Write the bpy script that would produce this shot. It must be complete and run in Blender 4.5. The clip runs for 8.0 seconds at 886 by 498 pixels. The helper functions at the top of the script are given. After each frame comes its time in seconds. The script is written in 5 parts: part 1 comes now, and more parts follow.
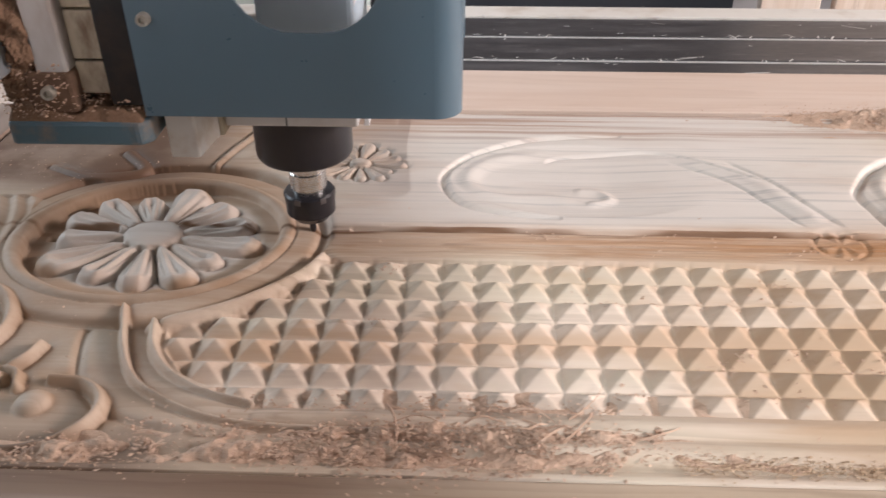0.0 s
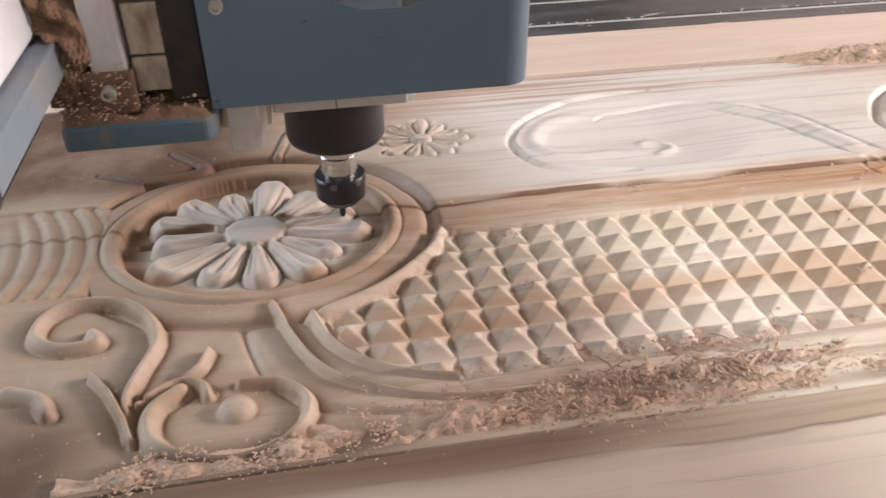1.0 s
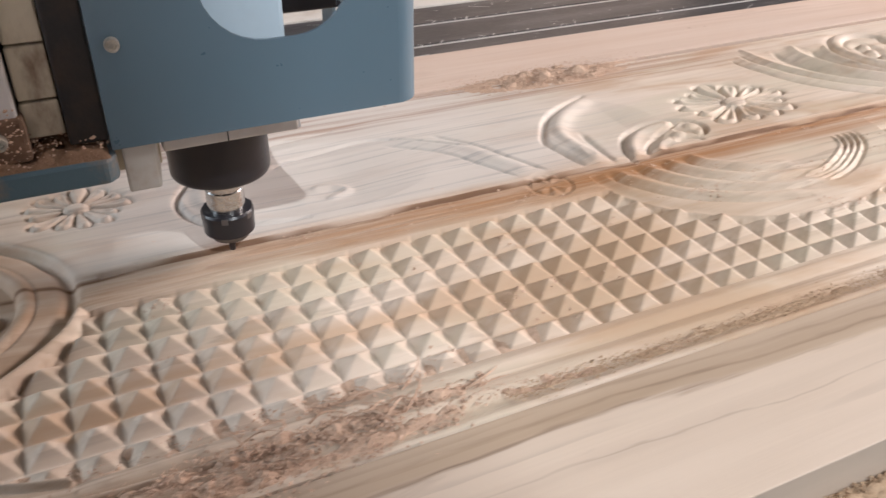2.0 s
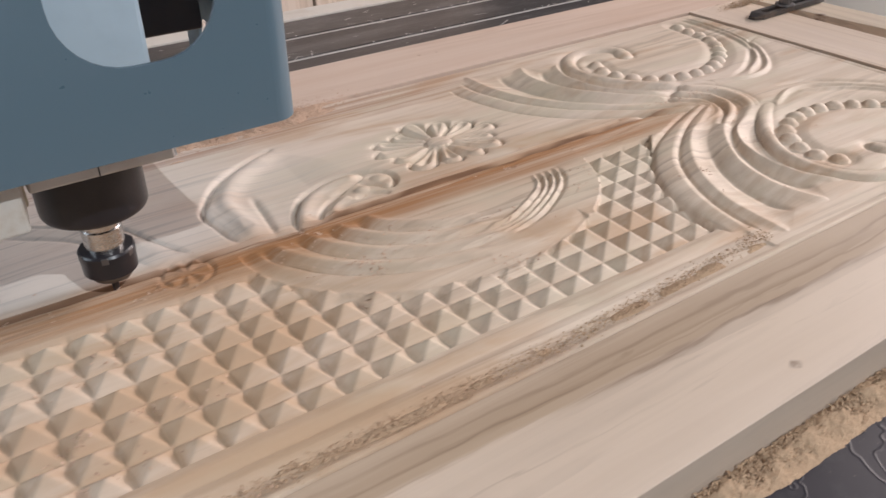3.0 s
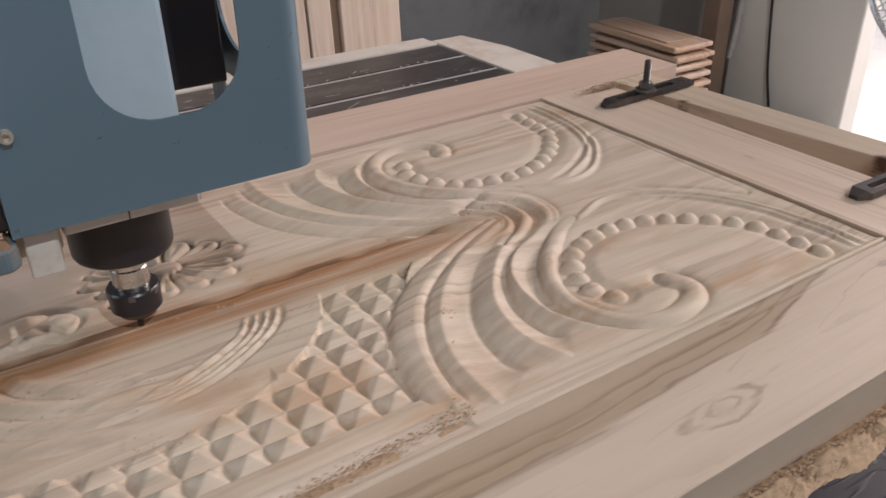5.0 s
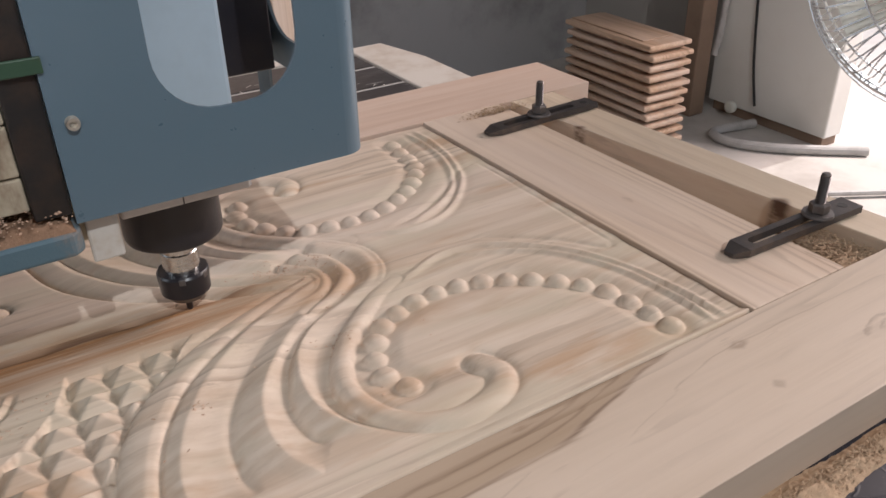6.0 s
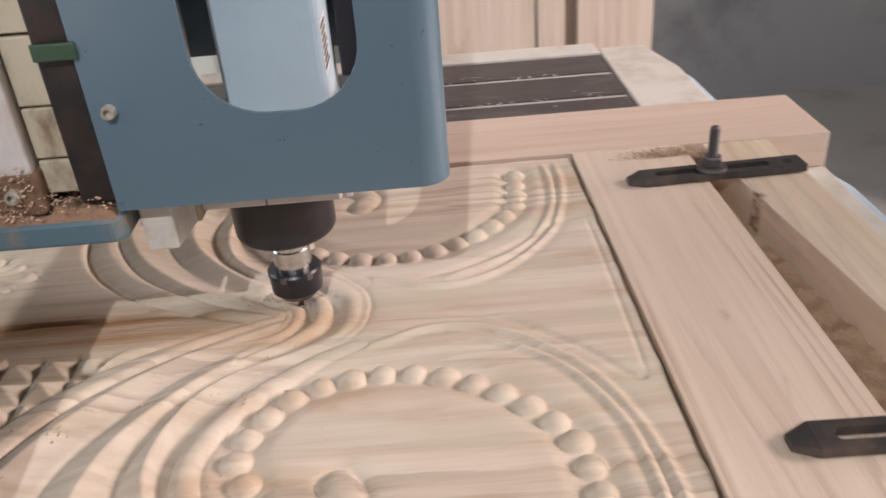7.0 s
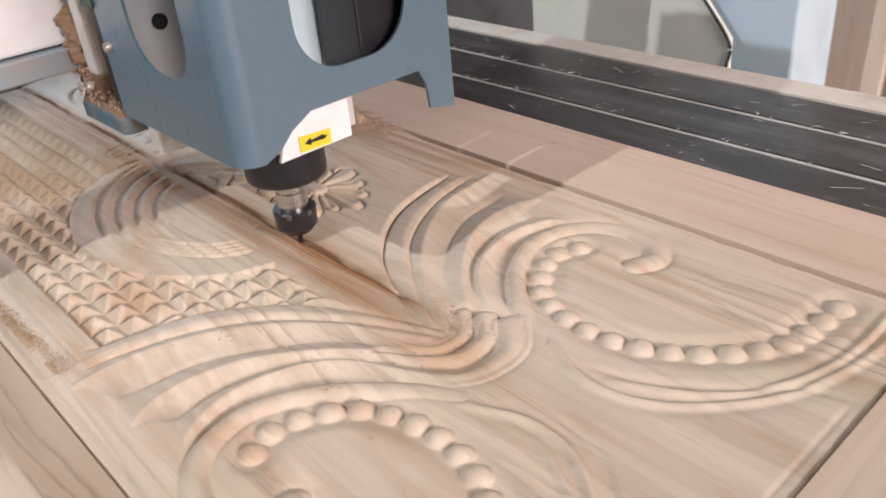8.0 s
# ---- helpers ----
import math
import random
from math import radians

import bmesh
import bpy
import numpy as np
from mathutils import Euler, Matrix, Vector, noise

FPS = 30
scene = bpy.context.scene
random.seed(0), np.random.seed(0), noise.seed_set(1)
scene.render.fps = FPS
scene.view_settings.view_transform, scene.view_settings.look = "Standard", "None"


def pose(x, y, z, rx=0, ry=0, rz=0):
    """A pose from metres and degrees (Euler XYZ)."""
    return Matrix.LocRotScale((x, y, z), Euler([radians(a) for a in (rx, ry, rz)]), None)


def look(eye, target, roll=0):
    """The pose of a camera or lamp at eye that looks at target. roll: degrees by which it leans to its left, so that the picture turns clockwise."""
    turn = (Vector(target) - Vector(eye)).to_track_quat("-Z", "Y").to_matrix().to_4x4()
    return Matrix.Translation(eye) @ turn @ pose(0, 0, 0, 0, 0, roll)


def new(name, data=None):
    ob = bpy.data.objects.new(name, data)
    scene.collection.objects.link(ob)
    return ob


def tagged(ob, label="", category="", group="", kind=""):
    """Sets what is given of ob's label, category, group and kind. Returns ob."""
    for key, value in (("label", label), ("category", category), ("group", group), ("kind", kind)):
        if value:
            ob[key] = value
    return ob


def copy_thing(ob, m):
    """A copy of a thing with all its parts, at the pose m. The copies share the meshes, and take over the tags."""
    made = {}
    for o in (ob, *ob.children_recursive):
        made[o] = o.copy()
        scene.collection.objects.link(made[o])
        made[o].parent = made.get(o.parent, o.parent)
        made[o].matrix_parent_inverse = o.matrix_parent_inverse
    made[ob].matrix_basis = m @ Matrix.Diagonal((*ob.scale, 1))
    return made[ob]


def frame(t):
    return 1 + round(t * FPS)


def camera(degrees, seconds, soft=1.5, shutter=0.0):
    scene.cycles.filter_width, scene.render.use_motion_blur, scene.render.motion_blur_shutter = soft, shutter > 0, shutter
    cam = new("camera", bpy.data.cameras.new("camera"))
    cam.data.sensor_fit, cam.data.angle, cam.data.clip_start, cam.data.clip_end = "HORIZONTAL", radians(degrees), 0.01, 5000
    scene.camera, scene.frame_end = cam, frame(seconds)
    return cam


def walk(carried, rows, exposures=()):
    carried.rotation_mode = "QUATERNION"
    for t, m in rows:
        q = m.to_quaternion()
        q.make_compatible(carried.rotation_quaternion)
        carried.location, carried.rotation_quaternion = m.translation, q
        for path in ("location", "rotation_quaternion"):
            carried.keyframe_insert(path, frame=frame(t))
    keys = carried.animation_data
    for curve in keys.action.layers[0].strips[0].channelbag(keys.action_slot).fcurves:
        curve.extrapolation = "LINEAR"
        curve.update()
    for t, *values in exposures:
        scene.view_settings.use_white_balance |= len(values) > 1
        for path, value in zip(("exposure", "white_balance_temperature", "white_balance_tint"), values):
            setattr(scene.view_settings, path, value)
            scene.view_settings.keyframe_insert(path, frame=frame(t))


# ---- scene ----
cam = camera(56.9, 8.0, soft=1.5, shutter=0.2)
PATH = [
    (0, (-1.0196, -0.6629, 0.4078), (-1.0482, 0.1745, -0.1380), -0.10),
    (0.5, (-1.1701, -0.6417, 0.4020), (-1.1525, 0.1800, -0.1677), -0.19),
    (1, (-1.2617, -0.6645, 0.4055), (-1.1130, 0.1468, -0.1599), -0.33),
    (1.5, (-1.2389, -0.6687, 0.4037), (-0.9719, 0.1270, -0.1399), 0.38),
    (1.7, (-1.1949, -0.6689, 0.4033), (-0.8848, 0.1152, -0.1343), 0.53),
    (2.8, (-0.8953, -0.6665, 0.4074), (-0.4244, 0.0430, -0.1168), 0.05),
    (3, (-0.8321, -0.6593, 0.4034), (-0.3505, 0.0425, -0.1214), -0.60),
    (3.5, (-0.6576, -0.6538, 0.3996), (-0.1680, 0.0467, -0.1196), -1.45),
    (4, (-0.5941, -0.6804, 0.3909), (-0.1337, 0.0433, -0.1232), -1.75),
    (4.5, (-0.5881, -0.6825, 0.4111), (-0.1413, 0.0611, -0.0864), -1.81),
    (5, (-0.4859, -0.6891, 0.4215), (-0.0050, 0.0437, -0.0600), -1.01),
    (5.2, (-0.4308, -0.6923, 0.4142), (0.0547, 0.0391, -0.0647), -1.18),
    (6.3, (-0.1347, -0.6801, 0.4285), (0.2919, 0.0720, -0.0738), -1.76),
    (6.5, (-0.0561, -0.6981, 0.4252), (0.3102, 0.0901, -0.0693), -2.64),
    (7, (0.1703, -0.6284, 0.4114), (0.1769, 0.2348, -0.0934), -4.45),
    (7.2, (0.2675, -0.6287, 0.4098), (0.1040, 0.2338, -0.0692), -4.77),
    (7.5, (0.3736, -0.6353, 0.4724), (0.0341, 0.1732, -0.0083), -4.04),
    (7.7, (0.4226, -0.5521, 0.4517), (-0.0799, 0.1601, -0.0385), -5.08),
    (7.8, (0.4463, -0.4857, 0.4481), (-0.1192, 0.1736, -0.0475), -5.37),
    (8, (0.4881, -0.3990, 0.4334), (-0.1721, 0.1597, -0.0686), -5.73),
]
walk(cam, [(t, look(eye, target, roll)) for t, eye, target, roll in PATH],
     [(0, 0.42, 6250, 10), (0.5, 0.58, 6250, 9.5), (1, 0.62, 6250, 9.5), (1.5, 0.46, 6270, 9.5), (3, -0.20, 6250, 10), (3.5, -0.44, 6280, 10), (4.5, -0.33, 6310, 10), (5, -0.64, 6360, 11), (6.5, -0.50, 6400, 11.5), (7, -0.32, 6420, 11), (7.5, -0.22, 6420, 10), (8, -0.22, 6420, 10.5)])

# ---- world, sun, window light, exposure ----
scene.view_settings.exposure = 0.0
world = bpy.data.worlds.new("sky")
scene.world = world
world.use_nodes = True
wn = world.node_tree.nodes
sky = wn.new("ShaderNodeTexSky")
sky.sky_type, sky.sun_disc = "NISHITA", False
sky.sun_elevation, sky.sun_rotation = radians(57), radians(92.3)
world.node_tree.links.new(sky.outputs["Color"], wn["Background"].inputs["Color"])
wn["Background"].inputs["Strength"].default_value = 0.15
sun_lamp = bpy.data.lights.new("sun", "SUN")
sun_lamp.energy, sun_lamp.angle, sun_lamp.color = 3.4, radians(0.5), (1.0, 0.96, 0.91)
sun = new("sun", sun_lamp)
sun.matrix_world = look((4.47, 0.0, 3.8), (2.0, 0.1, 0.0))


def area(name, eye, target, sx, sy, power, color):
    lamp = bpy.data.lights.new(name, "AREA")
    lamp.shape, lamp.size, lamp.size_y, lamp.energy, lamp.color = "RECTANGLE", sx, sy, power, color
    ob = new(name, lamp)
    ob.matrix_world = look(eye, target)
    return ob


# daylight outside an assumed high window behind the operator, outside the doorway, in the left-hand window
# unseen source known only by its shadows, set up as window light
area("unseen_key_light", (-0.1, -3.2, 3.04), (-0.2, 0.1, 0.0), 0.05, 0.05, 114, (0.93, 0.95, 0.955))
area("doorway_daylight", (5.2, 0.0, 2.15), (0.0, 0.0, 0.0), 2.4, 1.2, 490, (1.0, 0.83, 0.76))
area("left_window_daylight", (-3.4, 0.6, 1.3), (-0.5, 0.1, 0.0), 1.6, 1.2, 36, (0.86, 0.94, 1.0))


# ---- materials ----
def tree(name):
    m = bpy.data.materials.new(name)
    m.use_nodes = True
    return m, m.node_tree.nodes, m.node_tree.links, m.node_tree.nodes["Principled BSDF"]


def mathn(nodes, links, op, a, b=None, clamp=False):
    n = nodes.new("ShaderNodeMath")
    n.operation, n.use_clamp = op, clamp
    for k, v in enumerate((a, b)):
        if v is None:
            continue
        if isinstance(v, (int, float)):
            n.inputs[k].default_value = v
        else:
            links.new(v, n.inputs[k])
    return n.outputs[0]


def ramp(nodes, links, value, lo, hi, a=0.0, b=1.0):
    n = nodes.new("ShaderNodeMapRange")
    n.interpolation_type = "SMOOTHSTEP"
    for k, v in zip(("From Min", "From Max", "To Min", "To Max"), (lo, hi, a, b)):
        n.inputs[k].default_value = v
    links.new(value, n.inputs["Value"])
    return n.outputs["Result"]


def noise_of(nodes, links, vec, scale, detail=4.0, rough=0.55, distort=0.0):
    n = nodes.new("ShaderNodeTexNoise")
    n.inputs["Scale"].default_value, n.inputs["Detail"].default_value = scale, detail
    n.inputs["Roughness"].default_value, n.inputs["Distortion"].default_value = rough, distort
    links.new(vec, n.inputs["Vector"])
    return n.outputs["Fac"]


def mapped(nodes, links, vec, scale=(1, 1, 1), rot=(0, 0, 0), loc=(0, 0, 0)):
    n = nodes.new("ShaderNodeMapping")
    n.inputs["Scale"].default_value, n.inputs["Rotation"].default_value, n.inputs["Location"].default_value = scale, rot, loc
    links.new(vec, n.inputs["Vector"])
    return n.outputs["Vector"]


def mixc(nodes, links, fac, a, b, mode="MIX"):
    n = nodes.new("ShaderNodeMix")
    n.data_type, n.blend_type = "RGBA", mode
    for sock, v in ((n.inputs[0], fac), (n.inputs[6], a), (n.inputs[7], b)):
        if isinstance(v, (int, float)):
            sock.default_value = v
        elif isinstance(v, tuple):
            sock.default_value = (*v, 1)
        else:
            links.new(v, sock)
    return n.outputs[2]


def bumped(nodes, links, bsdf, height, strength, distance):
    n = nodes.new("ShaderNodeBump")
    n.inputs["Strength"].default_value, n.inputs["Distance"].default_value = strength, distance
    links.new(height, n.inputs["Height"])
    links.new(n.outputs["Normal"], bsdf.inputs["Normal"])


def wood(name, along="x", light=(0.66, 0.53, 0.44), mid=(0.53, 0.39, 0.30), dark=(0.24, 0.18, 0.145), carved=False, cathedral=1.0, pink=0.0, figure=0.4, knots=(), sapwood=False):
    m, nodes, links, bsdf = tree(name)
    co = nodes.new("ShaderNodeTexCoord").outputs["Object"]
    info = nodes.new("ShaderNodeObjectInfo")
    shift = nodes.new("ShaderNodeVectorMath")
    shift.operation = "MULTIPLY_ADD"
    links.new(info.outputs["Random"], shift.inputs[0])
    shift.inputs[1].default_value = (7.3, 3.1, 5.7)
    links.new(co, shift.inputs[2])
    vec = shift.outputs[0]
    if along == "z":
        vec = mapped(nodes, links, vec, rot=(0, radians(90), 0))
    if along == "y":
        vec = mapped(nodes, links, vec, rot=(0, 0, radians(90)))
    # growth rings as level lines of a slow, stretched noise; smoky bands; fine fibres
    slow = noise_of(nodes, links, mapped(nodes, links, vec, (0.30, 4.6 * cathedral, 4.6)), 1.5, 2.5, 0.45, 0.15)
    jag = noise_of(nodes, links, mapped(nodes, links, vec, (6.0, 55.0, 55.0)), 1.0, 3.0, 0.6)
    level = mathn(nodes, links, "ADD", mathn(nodes, links, "MULTIPLY", slow, 17.0), mathn(nodes, links, "MULTIPLY", jag, 0.8))
    saw = mathn(nodes, links, "FRACT", level)
    line = mathn(nodes, links, "MULTIPLY", ramp(nodes, links, saw, 0.45, 0.93), ramp(nodes, links, saw, 1.0, 0.94))
    patch = ramp(nodes, links, noise_of(nodes, links, mapped(nodes, links, vec, (1.3, 7.0, 7.0), loc=(3, 1, 0)), 1.7, 4.0, 0.6), 0.40, 0.66)
    smoke = ramp(nodes, links, noise_of(nodes, links, mapped(nodes, links, vec, (0.6, 15.0, 15.0), loc=(1, 5, 2)), 1.4, 5.0, 0.62, 0.35), 0.47, 0.72)
    fibre = noise_of(nodes, links, mapped(nodes, links, vec, (4.0, 190.0, 190.0)), 1.0, 5.0, 0.65)
    streak = noise_of(nodes, links, mapped(nodes, links, vec, (1.8, 42.0, 42.0)), 1.0, 5.0, 0.65, 0.4)
    col = mixc(nodes, links, ramp(nodes, links, streak, 0.30, 0.72), light, mid)
    col = mixc(nodes, links, mathn(nodes, links, "MULTIPLY", smoke, 0.55 * figure), col, tuple(0.5 * (a + b) for a, b in zip(mid, dark)))
    col = mixc(nodes, links, mathn(nodes, links, "MULTIPLY", mathn(nodes, links, "MULTIPLY", line, patch), figure), col, dark)
    pores = ramp(nodes, links, fibre, 0.60, 0.82)
    col = mixc(nodes, links, mathn(nodes, links, "MULTIPLY", pores, 0.36), col, dark)
    fleck = ramp(nodes, links, noise_of(nodes, links, mapped(nodes, links, vec, (9.0, 75.0, 75.0), loc=(4, 2, 1)), 1.0, 4.0, 0.65, 0.6), 0.60, 0.72)
    col = mixc(nodes, links, mathn(nodes, links, "MULTIPLY", mathn(nodes, links, "MULTIPLY", fleck, patch), min(0.9, 1.1 * figure)), col, dark)
    hair = ramp(nodes, links, noise_of(nodes, links, mapped(nodes, links, vec, (2.4, 110.0, 110.0), loc=(2, 7, 3)), 1.0, 3.0, 0.6), 0.56, 0.70)
    col = mixc(nodes, links, mathn(nodes, links, "MULTIPLY", mathn(nodes, links, "MULTIPLY", hair, patch), 0.34), col, dark)
    tone = noise_of(nodes, links, mapped(nodes, links, vec, (0.7, 2.6, 2.6)), 2.2, 3.0)
    col = mixc(nodes, links, ramp(nodes, links, tone, 0.38, 0.68, 0.0, 0.5), col, (0.68, 0.575, 0.50))
    if pink:
        col = mixc(nodes, links, pink, col, (0.62, 0.36, 0.24))
    if sapwood:
        sep = nodes.new("ShaderNodeSeparateXYZ")
        links.new(co, sep.inputs[0])
        sx, sy, sz = sep.outputs
        wav = noise_of(nodes, links, mapped(nodes, links, co, (1.2, 0.6, 0.6)), 2.0, 4.0, 0.55)
        edge_y = mathn(nodes, links, "ADD", ramp(nodes, links, sx, -1.00, -0.50, -0.322, -0.347), ramp(nodes, links, sx, 0.06, 0.28, 0.0, 0.042))
        edge_y = mathn(nodes, links, "ADD", edge_y, ramp(nodes, links, sx, -0.22, 0.08, -0.006, 0.008))
        ledge = mathn(nodes, links, "SUBTRACT", sy, edge_y)
        ledge = mathn(nodes, links, "ADD", ledge, mathn(nodes, links, "MULTIPLY", mathn(nodes, links, "SUBTRACT", wav, 0.5), 0.045))
        ledge = mathn(nodes, links, "ADD", ledge, mathn(nodes, links, "MULTIPLY", mathn(nodes, links, "SUBTRACT", jag, 0.5), 0.016))
        heart = mathn(nodes, links, "MULTIPLY", ramp(nodes, links, ledge, -0.002, 0.004), ramp(nodes, links, ledge, 0.075, 0.0, 0.25, 1.0))
        col = mixc(nodes, links, mathn(nodes, links, "MULTIPLY", heart, 0.68), col, (0.37, 0.275, 0.185))
        col = mixc(nodes, links, ramp(nodes, links, ledge, 0.002, -0.008, 0.0, 0.55), col, (0.63, 0.53, 0.435))
        # dark jagged growth lines that follow the sapwood's edge
        for lo, hi, amount in ((-0.0045, 0.0030, 0.80), (0.010, 0.0145, 0.5), (0.022, 0.028, 0.40), (-0.034, -0.031, 0.30)):
            mid_l = 0.5 * (lo + hi)
            rim = mathn(nodes, links, "MULTIPLY", ramp(nodes, links, ledge, lo, mid_l), ramp(nodes, links, ledge, hi, mid_l))
            rim = mathn(nodes, links, "MULTIPLY", rim, ramp(nodes, links, streak, 0.38, 0.60))
            col = mixc(nodes, links, mathn(nodes, links, "MULTIPLY", rim, amount), col, dark)
        # dust towards the left end, with the shade there darkened into its colour
        film_shade = mathn(nodes, links, "ADD", ramp(nodes, links, sx, -0.98, -1.24), mathn(nodes, links, "MULTIPLY", mathn(nodes, links, "SUBTRACT", tone, 0.5), 1.2))
        film_shade = mathn(nodes, links, "MULTIPLY", ramp(nodes, links, film_shade, 0.15, 0.85, 0.0, 0.85), ramp(nodes, links, mathn(nodes, links, "ADD", sy, mathn(nodes, links, "MULTIPLY", wav, 0.03)), -0.336, -0.300, 0.22, 1.0))
        col = mixc(nodes, links, film_shade, col, (0.165, 0.100, 0.066))
    if knots:
        sep = nodes.new("ShaderNodeSeparateXYZ")
        links.new(co, sep.inputs[0])
        kx, ky, kz = sep.outputs
        blot = noise_of(nodes, links, mapped(nodes, links, vec, (22.0, 60.0, 60.0)), 1.0, 4.0, 0.6)
        for cx, cy, rx, ry, core in knots:
            ax = mathn(nodes, links, "MULTIPLY", mathn(nodes, links, "SUBTRACT", kx, cx), 1.0 / rx)
            ay = mathn(nodes, links, "MULTIPLY", mathn(nodes, links, "SUBTRACT", ky, cy), 1.0 / ry)
            rr = mathn(nodes, links, "POWER", mathn(nodes, links, "ADD", mathn(nodes, links, "POWER", mathn(nodes, links, "ABSOLUTE", ax), 1.15), mathn(nodes, links, "POWER", mathn(nodes, links, "ABSOLUTE", ay), 1.5)), 0.8)
            rr = mathn(nodes, links, "ADD", rr, mathn(nodes, links, "MULTIPLY", mathn(nodes, links, "SUBTRACT", blot, 0.5), 0.85))
            hoop = mathn(nodes, links, "MULTIPLY", ramp(nodes, links, rr, 0.66, 0.92), ramp(nodes, links, rr, 1.10, 0.95))
            hoop = mathn(nodes, links, "MAXIMUM", hoop, mathn(nodes, links, "MULTIPLY", mathn(nodes, links, "MULTIPLY", ramp(nodes, links, rr, 0.22, 0.36), ramp(nodes, links, rr, 0.52, 0.40)), 0.8))
            hoop = mathn(nodes, links, "MULTIPLY", hoop, 1.0 if rx > 0.03 else 0.0)
            heart = mathn(nodes, links, "MULTIPLY", mathn(nodes, links, "MULTIPLY", ramp(nodes, links, rr, 0.75, 0.25), ramp(nodes, links, blot, 0.30, 0.55)), core)
            col = mixc(nodes, links, mathn(nodes, links, "MAXIMUM", mathn(nodes, links, "MULTIPLY", mathn(nodes, links, "MULTIPLY", hoop, ramp(nodes, links, jag, 0.36, 0.60)), 0.45), heart), col, dark)
    rough = 0.55
    if carved:
        sep = nodes.new("ShaderNodeSeparateXYZ")
        links.new(co, sep.inputs[0])
        x, y, z = sep.outputs
        # warm heartwood patches
        warm = noise_of(nodes, links, mapped(nodes, links, co, (1.7, 7.0, 7.0)), 2.2, 4.0, 0.6, 0.5)
        col = mixc(nodes, links, ramp(nodes, links, warm, 0.50, 0.66, 0.0, 0.72), col, (0.50, 0.335, 0.215))
        olive = noise_of(nodes, links, mapped(nodes, links, co, (2.0, 5.0, 5.0), loc=(7, 3, 1)), 2.9, 4.0, 0.6)
        col = mixc(nodes, links, ramp(nodes, links, olive, 0.47, 0.66, 0.0, 0.50), col, (0.58, 0.52, 0.405))
        # browner heartwood along the middle of the near half
        brown = mathn(nodes, links, "MULTIPLY", ramp(nodes, links, x, -0.96, -0.72), ramp(nodes, links, x, -0.42, -0.62))
        brown = mathn(nodes, links, "MULTIPLY", brown, ramp(nodes, links, y, 0.0, -0.04))
        brown = mathn(nodes, links, "MULTIPLY", brown, ramp(nodes, links, warm, 0.34, 0.58, 0.15, 0.75))
        col = mixc(nodes, links, brown, col, (0.47, 0.325, 0.21))
        # paler, greyer petals in a browner ring
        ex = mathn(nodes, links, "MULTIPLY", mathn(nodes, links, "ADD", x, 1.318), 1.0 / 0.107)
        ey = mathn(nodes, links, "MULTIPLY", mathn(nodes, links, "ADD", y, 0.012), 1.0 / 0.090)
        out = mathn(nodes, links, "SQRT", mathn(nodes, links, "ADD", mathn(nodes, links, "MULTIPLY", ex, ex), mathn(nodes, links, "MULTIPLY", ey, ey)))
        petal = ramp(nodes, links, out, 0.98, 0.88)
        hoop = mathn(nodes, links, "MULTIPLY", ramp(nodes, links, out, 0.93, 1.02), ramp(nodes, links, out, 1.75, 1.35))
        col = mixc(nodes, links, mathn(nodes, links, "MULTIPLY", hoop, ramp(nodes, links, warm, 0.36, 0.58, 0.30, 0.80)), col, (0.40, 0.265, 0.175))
        # bluish bleached sapwood across the middle of the far half
        bleach = mathn(nodes, links, "MULTIPLY", ramp(nodes, links, x, -1.25, -1.0), ramp(nodes, links, x, -0.35, -0.75))
        bleach = mathn(nodes, links, "MULTIPLY", bleach, ramp(nodes, links, y, -0.02, 0.03))
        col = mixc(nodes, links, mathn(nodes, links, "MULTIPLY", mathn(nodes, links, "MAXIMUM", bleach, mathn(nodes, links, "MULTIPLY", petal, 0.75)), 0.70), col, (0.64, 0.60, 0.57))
        # brown heartwood streak along the centre line
        wob = noise_of(nodes, links, mapped(nodes, links, co, (1.4, 1.0, 1.0)), 3.0, 3.0)
        yy = mathn(nodes, links, "ADD", y, mathn(nodes, links, "MULTIPLY", mathn(nodes, links, "SUBTRACT", wob, 0.5), 0.05))
        band = mathn(nodes, links, "MULTIPLY", ramp(nodes, links, yy, -0.062, -0.02), ramp(nodes, links, yy, 0.022, -0.004))
        band = mathn(nodes, links, "MULTIPLY", band, mathn(nodes, links, "MULTIPLY", ramp(nodes, links, x, 0.10, -0.12), ramp(nodes, links, x, -1.19, -0.75, 0.35, 1.0)))
        band = mathn(nodes, links, "MULTIPLY", band, ramp(nodes, links, x, -1.19, -1.12))
        strands = noise_of(nodes, links, mapped(nodes, links, co, (2.2, 120.0, 40.0)), 1.0, 4.0, 0.65)
        col = mixc(nodes, links, mathn(nodes, links, "MULTIPLY", band, ramp(nodes, links, strands, 0.28, 0.62, 0.45, 1.0)), col, (0.35, 0.175, 0.078))
        # bluish grey threads in the bleached wood and red-brown threads along the far joint
        thread = ramp(nodes, links, strands, 0.52, 0.66)
        col = mixc(nodes, links, mathn(nodes, links, "MULTIPLY", mathn(nodes, links, "MULTIPLY", thread, bleach), 0.55), col, (0.36, 0.34, 0.33))
        farj = mathn(nodes, links, "MULTIPLY", ramp(nodes, links, yy, 0.185, 0.235), ramp(nodes, links, x, 0.05, -0.35))
        farj = mathn(nodes, links, "MULTIPLY", farj, ramp(nodes, links, strands, 0.42, 0.60))
        col = mixc(nodes, links, mathn(nodes, links, "MULTIPLY", farj, 0.65), col, (0.36, 0.20, 0.125))
